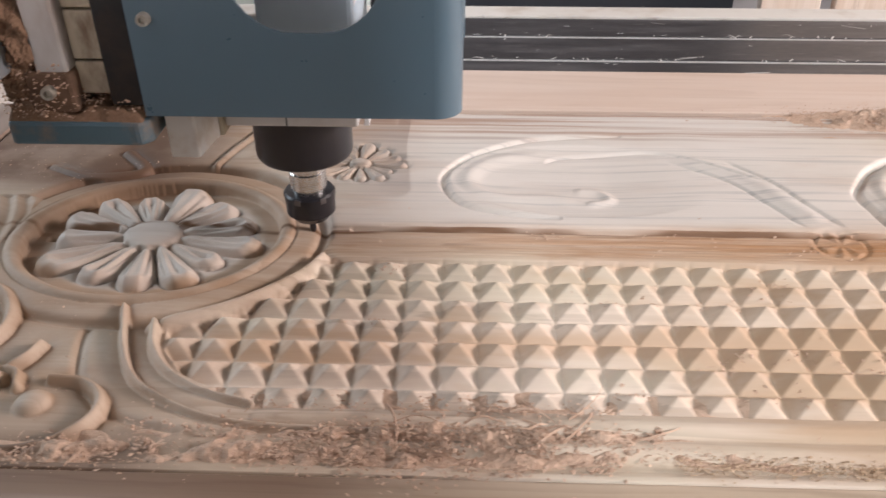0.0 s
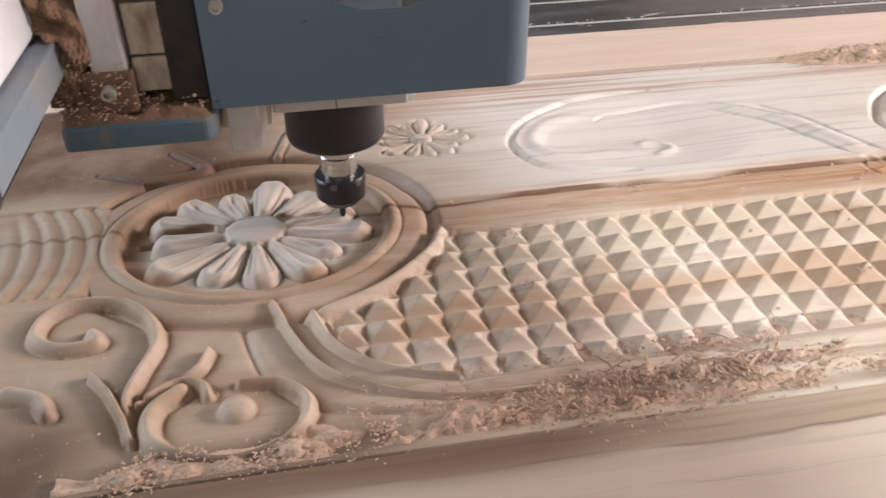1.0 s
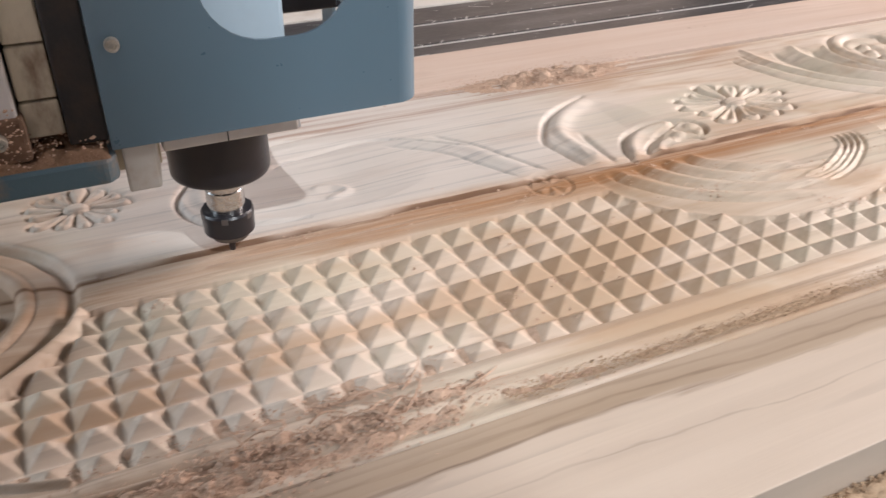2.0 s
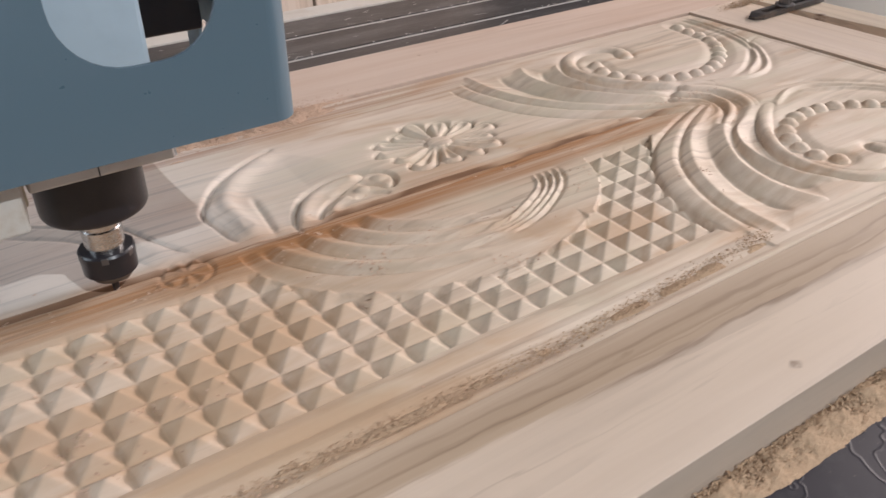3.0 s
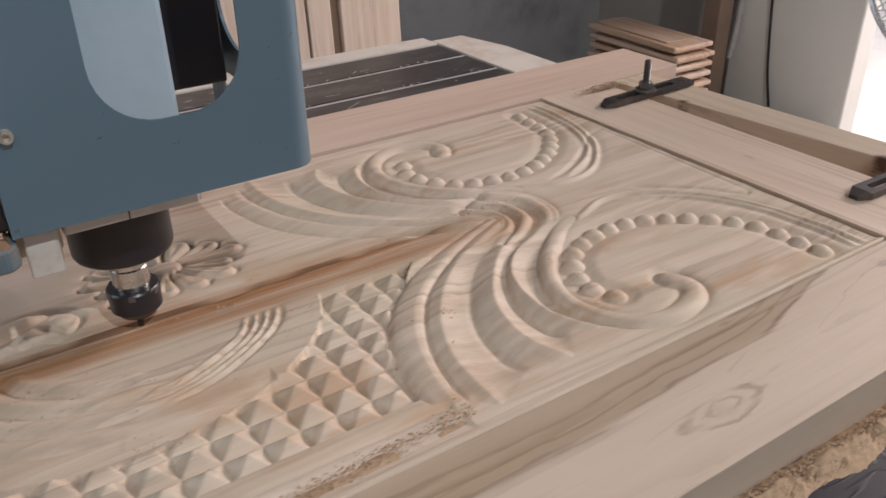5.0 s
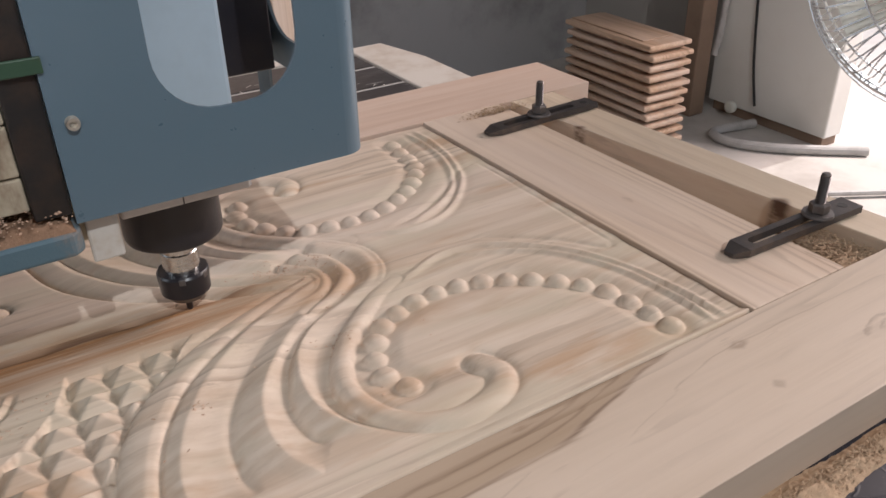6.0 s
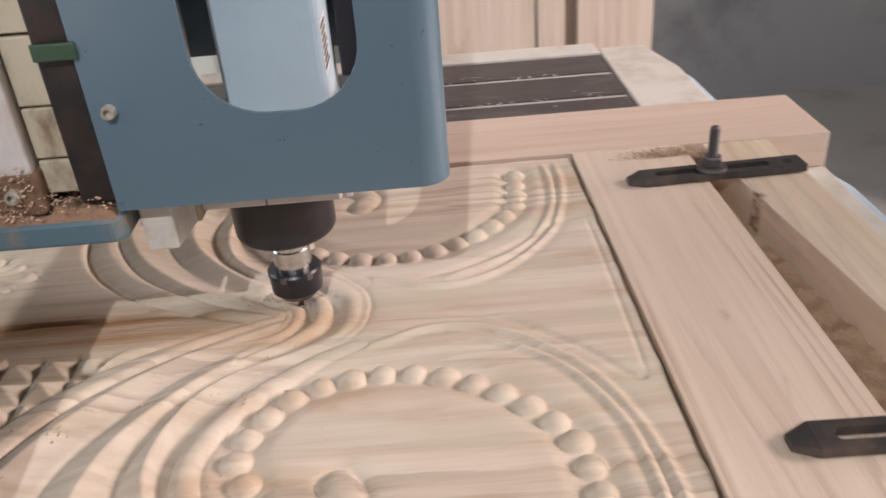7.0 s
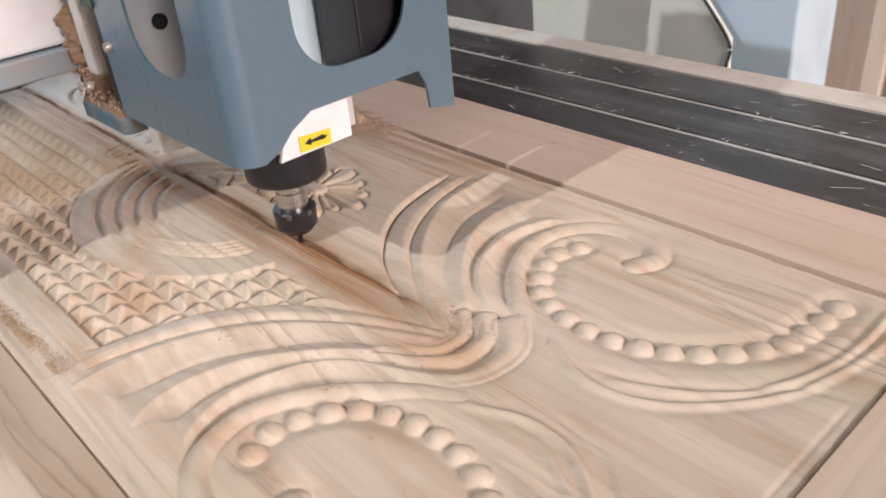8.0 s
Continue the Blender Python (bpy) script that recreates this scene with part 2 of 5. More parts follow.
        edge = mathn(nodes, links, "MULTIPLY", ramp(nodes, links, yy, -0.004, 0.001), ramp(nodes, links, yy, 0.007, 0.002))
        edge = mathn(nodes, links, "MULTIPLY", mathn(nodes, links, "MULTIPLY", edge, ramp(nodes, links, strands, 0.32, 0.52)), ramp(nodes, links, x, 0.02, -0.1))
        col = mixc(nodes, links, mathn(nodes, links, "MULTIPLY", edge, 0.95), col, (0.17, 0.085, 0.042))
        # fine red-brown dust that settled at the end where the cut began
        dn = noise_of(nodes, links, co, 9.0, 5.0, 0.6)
        dust_shade = mathn(nodes, links, "ADD", ramp(nodes, links, x, -1.02, -1.40), mathn(nodes, links, "MULTIPLY", mathn(nodes, links, "SUBTRACT", dn, 0.5), 1.5))
        # browner in the hollows
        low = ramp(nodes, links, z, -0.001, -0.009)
        dust_shade = mathn(nodes, links, "ADD", dust_shade, mathn(nodes, links, "MULTIPLY", ramp(nodes, links, y, 0.03, 0.11), ramp(nodes, links, x, -1.26, -1.42, 0.0, 0.8)))
        # stronger along the near edge: dust plus shade put into the colour
        dust_shade = mathn(nodes, links, "ADD", dust_shade, mathn(nodes, links, "MULTIPLY", ramp(nodes, links, y, -0.215, -0.275), ramp(nodes, links, x, -0.96, -1.14, 0.0, 0.75)))
        dust_shade = mathn(nodes, links, "MULTIPLY", ramp(nodes, links, dust_shade, 0.25, 0.95), mathn(nodes, links, "ADD", mathn(nodes, links, "MULTIPLY", low, 0.28), 0.44))
        dust_shade = mathn(nodes, links, "MULTIPLY", dust_shade, ramp(nodes, links, petal, 0.0, 1.0, 1.0, 0.35))
        col = mixc(nodes, links, dust_shade, col, (0.36, 0.235, 0.150))
        # thick brown dust in that end's corners, near ones darkened for shade too
        film_shade = mathn(nodes, links, "MULTIPLY", ramp(nodes, links, x, -1.22, -1.38), ramp(nodes, links, y, 0.045, 0.105))
        film_shade = mathn(nodes, links, "MAXIMUM", film_shade, mathn(nodes, links, "MULTIPLY", ramp(nodes, links, x, -1.38, -1.47), ramp(nodes, links, y, -0.19, -0.26)))
        film_shade = mathn(nodes, links, "MAXIMUM", film_shade, mathn(nodes, links, "MULTIPLY", ramp(nodes, links, x, -1.15, -1.27, 0.0, 0.75), ramp(nodes, links, y, -0.258, -0.285)))
        col = mixc(nodes, links, mathn(nodes, links, "MULTIPLY", film_shade, ramp(nodes, links, dn, 0.30, 0.58, 0.60, 0.97)), col, (0.135, 0.076, 0.048))
        rough = 0.6
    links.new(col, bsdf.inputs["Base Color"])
    bsdf.inputs["Roughness"].default_value = rough
    bsdf.inputs["Specular IOR Level"].default_value = 0.3
    h = mathn(nodes, links, "ADD", mathn(nodes, links, "MULTIPLY", fibre, 0.6), mathn(nodes, links, "MULTIPLY", streak, 0.8))
    bumped(nodes, links, bsdf, h, 0.30, 0.0014)
    return m


def coat(name, color, rough=0.5, metal=0.0, stain=None, amount=0.3, scale=18.0, bump=0.0, spec=0.5, stretch=(1, 1, 1), second=None):
    """Paint, plastic or metal with slow and fine variation of colour and gloss."""
    m, nodes, links, bsdf = tree(name)
    co = nodes.new("ShaderNodeTexCoord").outputs["Object"]
    vec = mapped(nodes, links, co, stretch)
    slow = noise_of(nodes, links, vec, scale, 5.0, 0.6)
    fine = noise_of(nodes, links, vec, scale * 14, 3.0, 0.6)
    fac = mathn(nodes, links, "MULTIPLY", ramp(nodes, links, slow, 0.45, 0.75), amount)
    stain = stain or tuple(c * 0.6 for c in color)
    col = mixc(nodes, links, fac, color, stain)
    if second:
        spots = ramp(nodes, links, noise_of(nodes, links, vec, scale * 3.1, 6.0, 0.7), 0.56, 0.68)
        col = mixc(nodes, links, mathn(nodes, links, "MULTIPLY", spots, 0.8), col, second)
    links.new(col, bsdf.inputs["Base Color"])
    r = mathn(nodes, links, "ADD", mathn(nodes, links, "MULTIPLY", mathn(nodes, links, "SUBTRACT", fine, 0.5), 0.25), rough, True)
    links.new(r, bsdf.inputs["Roughness"])
    bsdf.inputs["Metallic"].default_value = metal
    bsdf.inputs["Specular IOR Level"].default_value = spec
    if bump:
        bumped(nodes, links, bsdf, fine, 0.4, bump)
    return m


def dust(name, a, b, scale=260.0):
    m, nodes, links, bsdf = tree(name)
    co = nodes.new("ShaderNodeTexCoord").outputs["Object"]
    isl = nodes.new("ShaderNodeNewGeometry").outputs["Random Per Island"]
    n = noise_of(nodes, links, co, scale, 4.0, 0.7)
    col = mixc(nodes, links, mathn(nodes, links, "ADD", mathn(nodes, links, "MULTIPLY", n, 0.7), mathn(nodes, links, "MULTIPLY", isl, 0.45), True), a, b)
    links.new(col, bsdf.inputs["Base Color"])
    bsdf.inputs["Roughness"].default_value = 0.9
    bsdf.inputs["Specular IOR Level"].default_value = 0.1
    bumped(nodes, links, bsdf, n, 0.8, 0.002)
    return m


def crumpled(name, color, worn):
    """Dark sheet with long wandering creases."""
    m, nodes, links, bsdf = tree(name)
    co = nodes.new("ShaderNodeTexCoord").outputs["Object"]
    slow = noise_of(nodes, links, co, 9.0, 3.0, 0.5, 1.2)
    crease = mathn(nodes, links, "ABSOLUTE", mathn(nodes, links, "SUBTRACT", slow, 0.5))
    crease = ramp(nodes, links, crease, 0.012, 0.0)
    fine = noise_of(nodes, links, co, 240.0, 4.0, 0.7)
    wear = mathn(nodes, links, "MULTIPLY", ramp(nodes, links, noise_of(nodes, links, co, 26.0, 5.0, 0.65), 0.52, 0.75), 0.7)
    col = mixc(nodes, links, wear, color, worn)
    col = mixc(nodes, links, mathn(nodes, links, "MULTIPLY", ramp(nodes, links, fine, 0.66, 0.74), 0.5), col, (0.30, 0.24, 0.19))
    links.new(col, bsdf.inputs["Base Color"])
    bsdf.inputs["Roughness"].default_value = 0.5
    bsdf.inputs["Specular IOR Level"].default_value = 0.3
    bumped(nodes, links, bsdf, mathn(nodes, links, "ADD", mathn(nodes, links, "MULTIPLY", crease, 0.16), mathn(nodes, links, "MULTIPLY", slow, 0.4)), 0.5, 0.003)
    return m


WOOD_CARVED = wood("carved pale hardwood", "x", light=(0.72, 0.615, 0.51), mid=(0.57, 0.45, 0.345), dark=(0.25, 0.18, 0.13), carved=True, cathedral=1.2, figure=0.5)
WOOD_X = wood("pale hardwood along", "x", light=(0.59, 0.48, 0.38), mid=(0.46, 0.355, 0.268), dark=(0.19, 0.13, 0.09), cathedral=1.6, figure=0.9,
              knots=((-0.030, -0.390, 0.052, 0.019, 0.15), (-0.339, -0.413, 0.012, 0.0085, 0.75), (0.286, -0.334, 0.024, 0.010, 0.5), (0.271, -0.387, 0.014, 0.010, 0.35), (0.424, -0.388, 0.040, 0.016, 0.0)), sapwood=True)
WOOD_Y = wood("pale hardwood across", "y", light=(0.71, 0.58, 0.465), mid=(0.61, 0.47, 0.36), dark=(0.28, 0.18, 0.13), cathedral=1.2, figure=0.5, knots=((0.406, -0.073, 0.010, 0.016, 0.3),))
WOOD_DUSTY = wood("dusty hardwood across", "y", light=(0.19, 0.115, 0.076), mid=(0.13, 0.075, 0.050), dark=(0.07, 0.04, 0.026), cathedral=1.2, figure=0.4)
WOOD_PACK = wood("pale packing board", "y", light=(0.70, 0.585, 0.46), mid=(0.60, 0.475, 0.35), dark=(0.13, 0.075, 0.05), cathedral=1.2, figure=0.15, knots=((0.512, 0.135, 0.020, 0.020, 0.95), (0.548, -0.175, 0.022, 0.020, 0.95)))
WOOD_PINK = wood("pink planed hardwood", "x", light=(0.66, 0.53, 0.45), mid=(0.60, 0.455, 0.37), dark=(0.40, 0.27, 0.20), cathedral=0.8, pink=0.05, figure=0.22, knots=((-0.17, 0.365, 0.008, 0.006, 0.6), (-0.14, 0.362, 0.006, 0.005, 0.6)))
WOOD_SLAT = wood("sawn board", "x", light=(0.60, 0.43, 0.31), mid=(0.46, 0.31, 0.21), dark=(0.16, 0.09, 0.06), cathedral=0.6)
WOOD_LEAF = wood("upright board", "z", light=(0.74, 0.62, 0.53), mid=(0.62, 0.48, 0.38), dark=(0.30, 0.20, 0.14), cathedral=1.0, figure=0.35)
DUST_RED = dust("red-brown sawdust", (0.33, 0.205, 0.145), (0.74, 0.55, 0.42))
DUST_DARK = dust("dark brown dust", (0.16, 0.092, 0.058), (0.50, 0.33, 0.225))
DUST_TAN = dust("tan sawdust", (0.22, 0.138, 0.084), (0.66, 0.49, 0.34))
BLUE = coat("blue-grey enamel", (0.106, 0.170, 0.222), 0.33, 0, (0.128, 0.190, 0.240), 0.5, 7, 0.0002, 0.8)
BLUE_LIGHT = coat("pale blue enamel", (0.54, 0.66, 0.76), 0.45, 0, (0.34, 0.42, 0.48), 0.5, 8)
FOOT = coat("dusty blue casting", (0.10, 0.17, 0.215), 0.6, 0, (0.36, 0.24, 0.155), 0.85, 30, 0.0006, 0.4)
BLACK = coat("black oxide steel", (0.016, 0.015, 0.020), 0.34, 0, (0.035, 0.028, 0.026), 0.4, 30, 0.0002, 0.5)
RAIL = coat("dusty black rail", (0.018, 0.017, 0.017), 0.5, 0, (0.06, 0.036, 0.024), 0.6, 26, 0.0005, 0.4)
STEEL = coat("turned steel", (0.62, 0.61, 0.60), 0.26, 1.0, (0.45, 0.44, 0.43), 0.5, 20, 0, 0.5, (1, 1, 12))
ALU = coat("dull aluminium", (0.60, 0.59, 0.58), 0.5, 0.25, (0.42, 0.38, 0.34), 0.6, 22, 0.0002)
GREYBEAM = coat("scuffed grey steel", (0.26, 0.31, 0.36), 0.5, 0.2, (0.36, 0.30, 0.25), 0.6, 16, 0.0004)
WHITE = coat("white enamel", (0.84, 0.85, 0.87), 0.45, 0, (0.60, 0.58, 0.56), 0.4, 9)
CREAM = coat("cream bearing block", (0.54, 0.48, 0.365), 0.55, 0, (0.16, 0.095, 0.06), 0.95, 34, 0.0004, 0.4, (1, 1, 0.5))
BOLT = coat("dull socket bolt", (0.62, 0.59, 0.52), 0.42, 0.6, (0.20, 0.15, 0.11), 0.7, 60)
NAVY = coat("dark navy paint", (0.014, 0.015, 0.022), 0.6, 0, (0.030, 0.030, 0.036), 0.6, 5)
GREEN = coat("dark green plastic", (0.03, 0.075, 0.045), 0.5, 0, (0.10, 0.08, 0.05), 0.6, 30)
BRACKET = coat("dusty brown casting", (0.20, 0.125, 0.085), 0.85, 0, (0.075, 0.045, 0.03), 0.95, 40, 0.0008, 0.3)
GUIDE = coat("dusty off-white plastic", (0.64, 0.62, 0.58), 0.5, 0, (0.40, 0.29, 0.19), 0.7, 26, 0.0003, 0.4)
COLUMN = coat("dusty white plate", (0.62, 0.61, 0.60), 0.5, 0, (0.30, 0.20, 0.14), 0.85, 12, 0.0003, 0.4, (1, 1, 0.5))
SLAB = coat("black bed strip", (0.044, 0.040, 0.041), 0.38, 0, (0.125, 0.118, 0.12), 0.75, 14, 0.0005, 0.5, (0.30, 1.5, 1), (0.13, 0.122, 0.12))
BED = crumpled("blue-black bed mat", (0.013, 0.014, 0.024), (0.040, 0.040, 0.050))
BEDEDGE = coat("dusty white bed edge", (0.66, 0.62, 0.57), 0.7, 0, (0.48, 0.40, 0.33), 0.7, 12, 0.0006, 0.3)
PALE = coat("pale scratch", (0.62, 0.60, 0.58), 0.7)
CLAMP = coat("dark clamp steel", (0.062, 0.056, 0.056), 0.42, 0.3, (0.15, 0.115, 0.092), 0.75, 34, 0.0003)
STUD = coat("grey stud steel", (0.16, 0.15, 0.15), 0.45, 0.7, (0.10, 0.08, 0.07), 0.5, 60)
YELLOW = coat("yellow sticker", (0.85, 0.66, 0.04), 0.5, 0, (0.8, 0.6, 0.05), 0.2)
WALLGREY = coat("grey rendered wall", (0.40, 0.395, 0.40), 0.9, 0, (0.19, 0.185, 0.185), 0.8, 2.2, 0.002, 0.2)
WALLPALE = coat("pale rendered wall", (0.40, 0.375, 0.345), 0.9, 0, (0.30, 0.275, 0.25), 0.6, 2.0, 0.002, 0.2)
CONCRETE = coat("dusty concrete", (0.54, 0.51, 0.48), 0.9, 0, (0.36, 0.33, 0.30), 0.8, 3.0, 0.002, 0.2)
YARD = coat("pale dry concrete", (0.62, 0.60, 0.57), 0.9, 0, (0.48, 0.45, 0.42), 0.7, 1.2, 0.002, 0.2)
CABINET = coat("off-white sheet steel", (0.76, 0.75, 0.71), 0.5, 0, (0.66, 0.64, 0.59), 0.5, 3.0)
POST = coat("brown painted post", (0.26, 0.18, 0.13), 0.7, 0, (0.15, 0.10, 0.08), 0.6, 5.0)
RUBBER = coat("black rubber", (0.02, 0.02, 0.022), 0.6)
HOSE = coat("grey hose", (0.45, 0.44, 0.43), 0.6, 0, (0.3, 0.28, 0.27), 0.6, 20)
CHROME = coat("chromed wire", (0.75, 0.76, 0.77), 0.25, 1.0)
PLASTIC = coat("milky plastic sheet", (0.80, 0.81, 0.74), 0.4, 0, (0.66, 0.66, 0.58), 0.5, 6)


# ---- mesh helpers ----
def part(name, bm, material, parent=None, label="", smooth=False):
    me = bpy.data.meshes.new(name)
    bm.to_mesh(me)
    bm.free()
    me.materials.append(material)
    if smooth:
        me.polygons.foreach_set("use_smooth", [True] * len(me.polygons))
        me.set_sharp_from_angle(angle=radians(35))
    ob = new(name, me)
    if parent:
        ob.parent = parent
    if label:
        ob["label"] = label
    return ob


def thing(name, label, category, group="", m=None):
    ob = new(name)
    if m:
        ob.matrix_world = m
    return tagged(ob, label, category, group)


def box(x0, x1, y0, y1, z0, z1, bevel=0.0, seg=2):
    bm = bmesh.new()
    bmesh.ops.create_cube(bm, size=1, matrix=Matrix.Translation(((x0 + x1) / 2, (y0 + y1) / 2, (z0 + z1) / 2)) @ Matrix.Diagonal((x1 - x0, y1 - y0, z1 - z0, 1)))
    if bevel:
        bmesh.ops.bevel(bm, geom=bm.edges[:], offset=bevel, segments=seg, affect="EDGES", profile=0.5)
    return bm


def prism(points, z0, z1, bevel=0.0):
    """An upright prism over a plan outline."""
    bm = bmesh.new()
    face = bm.faces.new([bm.verts.new((x, y, z0)) for x, y in points])
    got = bmesh.ops.extrude_face_region(bm, geom=[face])
    for v in got["geom"]:
        if isinstance(v, bmesh.types.BMVert):
            v.co.z = z1
    bmesh.ops.recalc_face_normals(bm, faces=bm.faces[:])
    if bevel:
        bmesh.ops.bevel(bm, geom=bm.edges[:], offset=bevel, segments=2, affect="EDGES", profile=0.5)
    return bm


def lathe(profile, n=64, m=None):
    """Turns (radius, height) pairs round the upright axis."""
    bm = bmesh.new()
    rings = []
    for r, z in profile:
        rings.append([bm.verts.new((r * math.cos(2 * math.pi * k / n), r * math.sin(2 * math.pi * k / n), z)) for k in range(n)])
    for a, b in zip(rings, rings[1:]):
        for k in range(n):
            bm.faces.new((a[k], a[(k + 1) % n], b[(k + 1) % n], b[k]))
    bm.faces.new(rings[0][::-1])
    bm.faces.new(rings[-1])
    bmesh.ops.recalc_face_normals(bm, faces=bm.faces[:])
    if m:
        bm.transform(m)
    return bm


def spline(points, n):
    p = np.array(points, float)
    p = np.vstack([2 * p[0] - p[1], p, 2 * p[-1] - p[-2]])
    out = []
    for t in np.linspace(0, len(p) - 3 - 1e-9, n):
        i, f = int(t), t - int(t)
        a, b, c, d = p[i:i + 4]
        out.append(0.5 * (2 * b + (c - a) * f + (2 * a - 5 * b + 4 * c - d) * f * f + (3 * b - a - 3 * c + d) * f ** 3))
    return np.array(out)


def tube(points, radius, n=60, sides=10):
    path = spline(points, n)
    bm = bmesh.new()
    rings = []
    for k, c in enumerate(path):
        way = Vector(path[min(k + 1, n - 1)] - path[max(k - 1, 0)]).normalized()
        turn = way.to_track_quat("Z", "Y").to_matrix()
        rings.append([bm.verts.new(Vector(c) + turn @ Vector((radius * math.cos(2 * math.pi * s / sides), radius * math.sin(2 * math.pi * s / sides), 0))) for s in range(sides)])
    for a, b in zip(rings, rings[1:]):
        for s in range(sides):
            bm.faces.new((a[s], a[(s + 1) % sides], b[(s + 1) % sides], b[s]))
    bmesh.ops.recalc_face_normals(bm, faces=bm.faces[:])
    return bm


def slotted_plate(u0, u1, v0, v1, slot, radius, thick, m):
    """A plate in the u, v plane with one round-cornered opening through it; slot = (u0, u1, v0, v1)."""
    su0, su1, sv0, sv1 = slot
    inner = []
    for (a, b, start) in ((su1 - radius, sv1 - radius, 0), (su0 + radius, sv1 - radius, 90), (su0 + radius, sv0 + radius, 180), (su1 - radius, sv0 + radius, 270)):
        for k in range(9):
            ang = radians(start + 90 * k / 8)
            inner.append((a + radius * math.cos(ang), b + radius * math.sin(ang)))
    outer = []
    for k in range(36):
        q, f = k // 9, (k % 9) / 4
        left, low = q in (1, 2), q in (2, 3)
        eu, ev = (u0 if left else u1), (v0 if low else v1)
        iu, iv = (su0 + radius if left else su1 - radius), (sv0 + radius if low else sv1 - radius)
        on_side = f <= 1 if q in (0, 2) else f >= 1
        f = f if f <= 1 else 2 - f
        outer.append((eu, iv + (ev - iv) * f) if on_side else (iu + (eu - iu) * f, ev))
    bm = bmesh.new()
    layers = []
    for w in (0.0, thick):
        layers.append(([bm.verts.new((u, v, w)) for u, v in inner], [bm.verts.new((u, v, w)) for u, v in outer]))
    n = len(inner)
    (i0, o0), (i1, o1) = layers
    for k in range(n):
        j = (k + 1) % n
        bm.faces.new((i0[k], i0[j], o0[j], o0[k]))
        bm.faces.new((i1[k], o1[k], o1[j], i1[j]))
        bm.faces.new((i0[k], i1[k], i1[j], i0[j]))
        bm.faces.new((o0[k], o0[j], o1[j], o1[k]))
    bmesh.ops.recalc_face_normals(bm, faces=bm.faces[:])
    bm.transform(m)
    return bm


def grid_mesh(name, X, Y, Z, material, smooth=False):
    ny, nx = X.shape
    co = np.stack([X, Y, Z], -1).reshape(-1, 3)
    i = (np.arange(ny - 1)[:, None] * nx + np.arange(nx - 1)).ravel()
    quads = np.stack([i, i + 1, i + nx + 1, i + nx], -1)
    me = bpy.data.meshes.new(name)
    me.vertices.add(len(co))
    me.vertices.foreach_set("co", co.ravel())
    me.loops.add(quads.size)
    me.loops.foreach_set("vertex_index", quads.ravel())
    me.polygons.add(len(quads))
    me.polygons.foreach_set("loop_start", np.arange(0, quads.size, 4))
    me.update(calc_edges=True)
    me.materials.append(material)
    if smooth:
        me.polygons.foreach_set("use_smooth", np.ones(len(quads), bool))
    return new(name, me)


def lumpy(X, Y, scale, seed=0):
    """Cheap smooth noise between about -1 and 1."""
    r = np.random.default_rng(seed)
    out = np.zeros_like(X)
    for k in range(14):
        f = scale * r.uniform(0.5, 2.2)
        a = r.uniform(0, 2 * math.pi)
        out += np.sin(f * (X * math.cos(a) + Y * math.sin(a)) + r.uniform(0, 6.28)) / 14 ** 0.5 * 0.9
    return out


# ---- setting ----
FLOOR_Z, BED_Z = -1.05, -0.045


def setting():
    tagged(part("floor", box(-4, 3.2, -2.4, 3.3, FLOOR_Z - 0.1, FLOOR_Z), CONCRETE), "dusty grey concrete workshop floor", kind="structure")
    tagged(part("ground", box(3.2, 60, -40, 40, FLOOR_Z - 0.1, FLOOR_Z - 0.01), YARD), "pale sunlit concrete yard outside", kind="structure")
    tagged(part("wall_north", box(-4, 3.4, 3.1, 3.3, FLOOR_Z, 3.4), WALLGREY), "dark grey rendered workshop wall", kind="structure")
    tagged(part("ceiling", box(-4.2, 3.4, -2.6, 3.3, 3.4, 3.5), WALLPALE), "pale workshop ceiling", kind="structure")
    # near wall, out of view, with the assumed high window
    w = tagged(new("wall_south"), "pale wall with an assumed small high window", kind="structure")
    # jamb at -0.34 placed to cut that light off the left end
    for x0, x1, z0, z1 in ((-4, -0.34, FLOOR_Z, 3.4), (0.55, 3.4, FLOOR_Z, 3.4), (-0.34, 0.55, FLOOR_Z, 2.02), (-0.34, 0.55, 2.88, 3.4)):
        part("wall_piece", box(x0, x1, -2.6, -2.4, z0, z1), WALLPALE, w)
    # right-hand wall with the wide doorway
    w = tagged(new("wall_east"), "pale wall with a wide open doorway", kind="structure")
    for y0, y1, z0, z1 in ((-2.4, -1.1, FLOOR_Z, 3.4), (1.58, 3.1, FLOOR_Z, 3.4), (-1.1, 1.58, 1.8, 3.4)):
        part("wall_piece", box(3.2, 3.4, y0, y1, z0, z1), WALLPALE, w)
    w = tagged(new("wall_west"), "pale wall with a wide window", kind="structure")
    for y0, y1, z0, z1 in ((-2.4, -0.2, FLOOR_Z, 3.4), (1.4, 3.1, FLOOR_Z, 3.4), (-0.2, 1.4, 1.9, 3.4), (-0.2, 1.4, FLOOR_Z, 0.7)):
        part("wall_piece", box(-4.2, -4, y0, y1, z0, z1), WALLPALE, w)


setting()


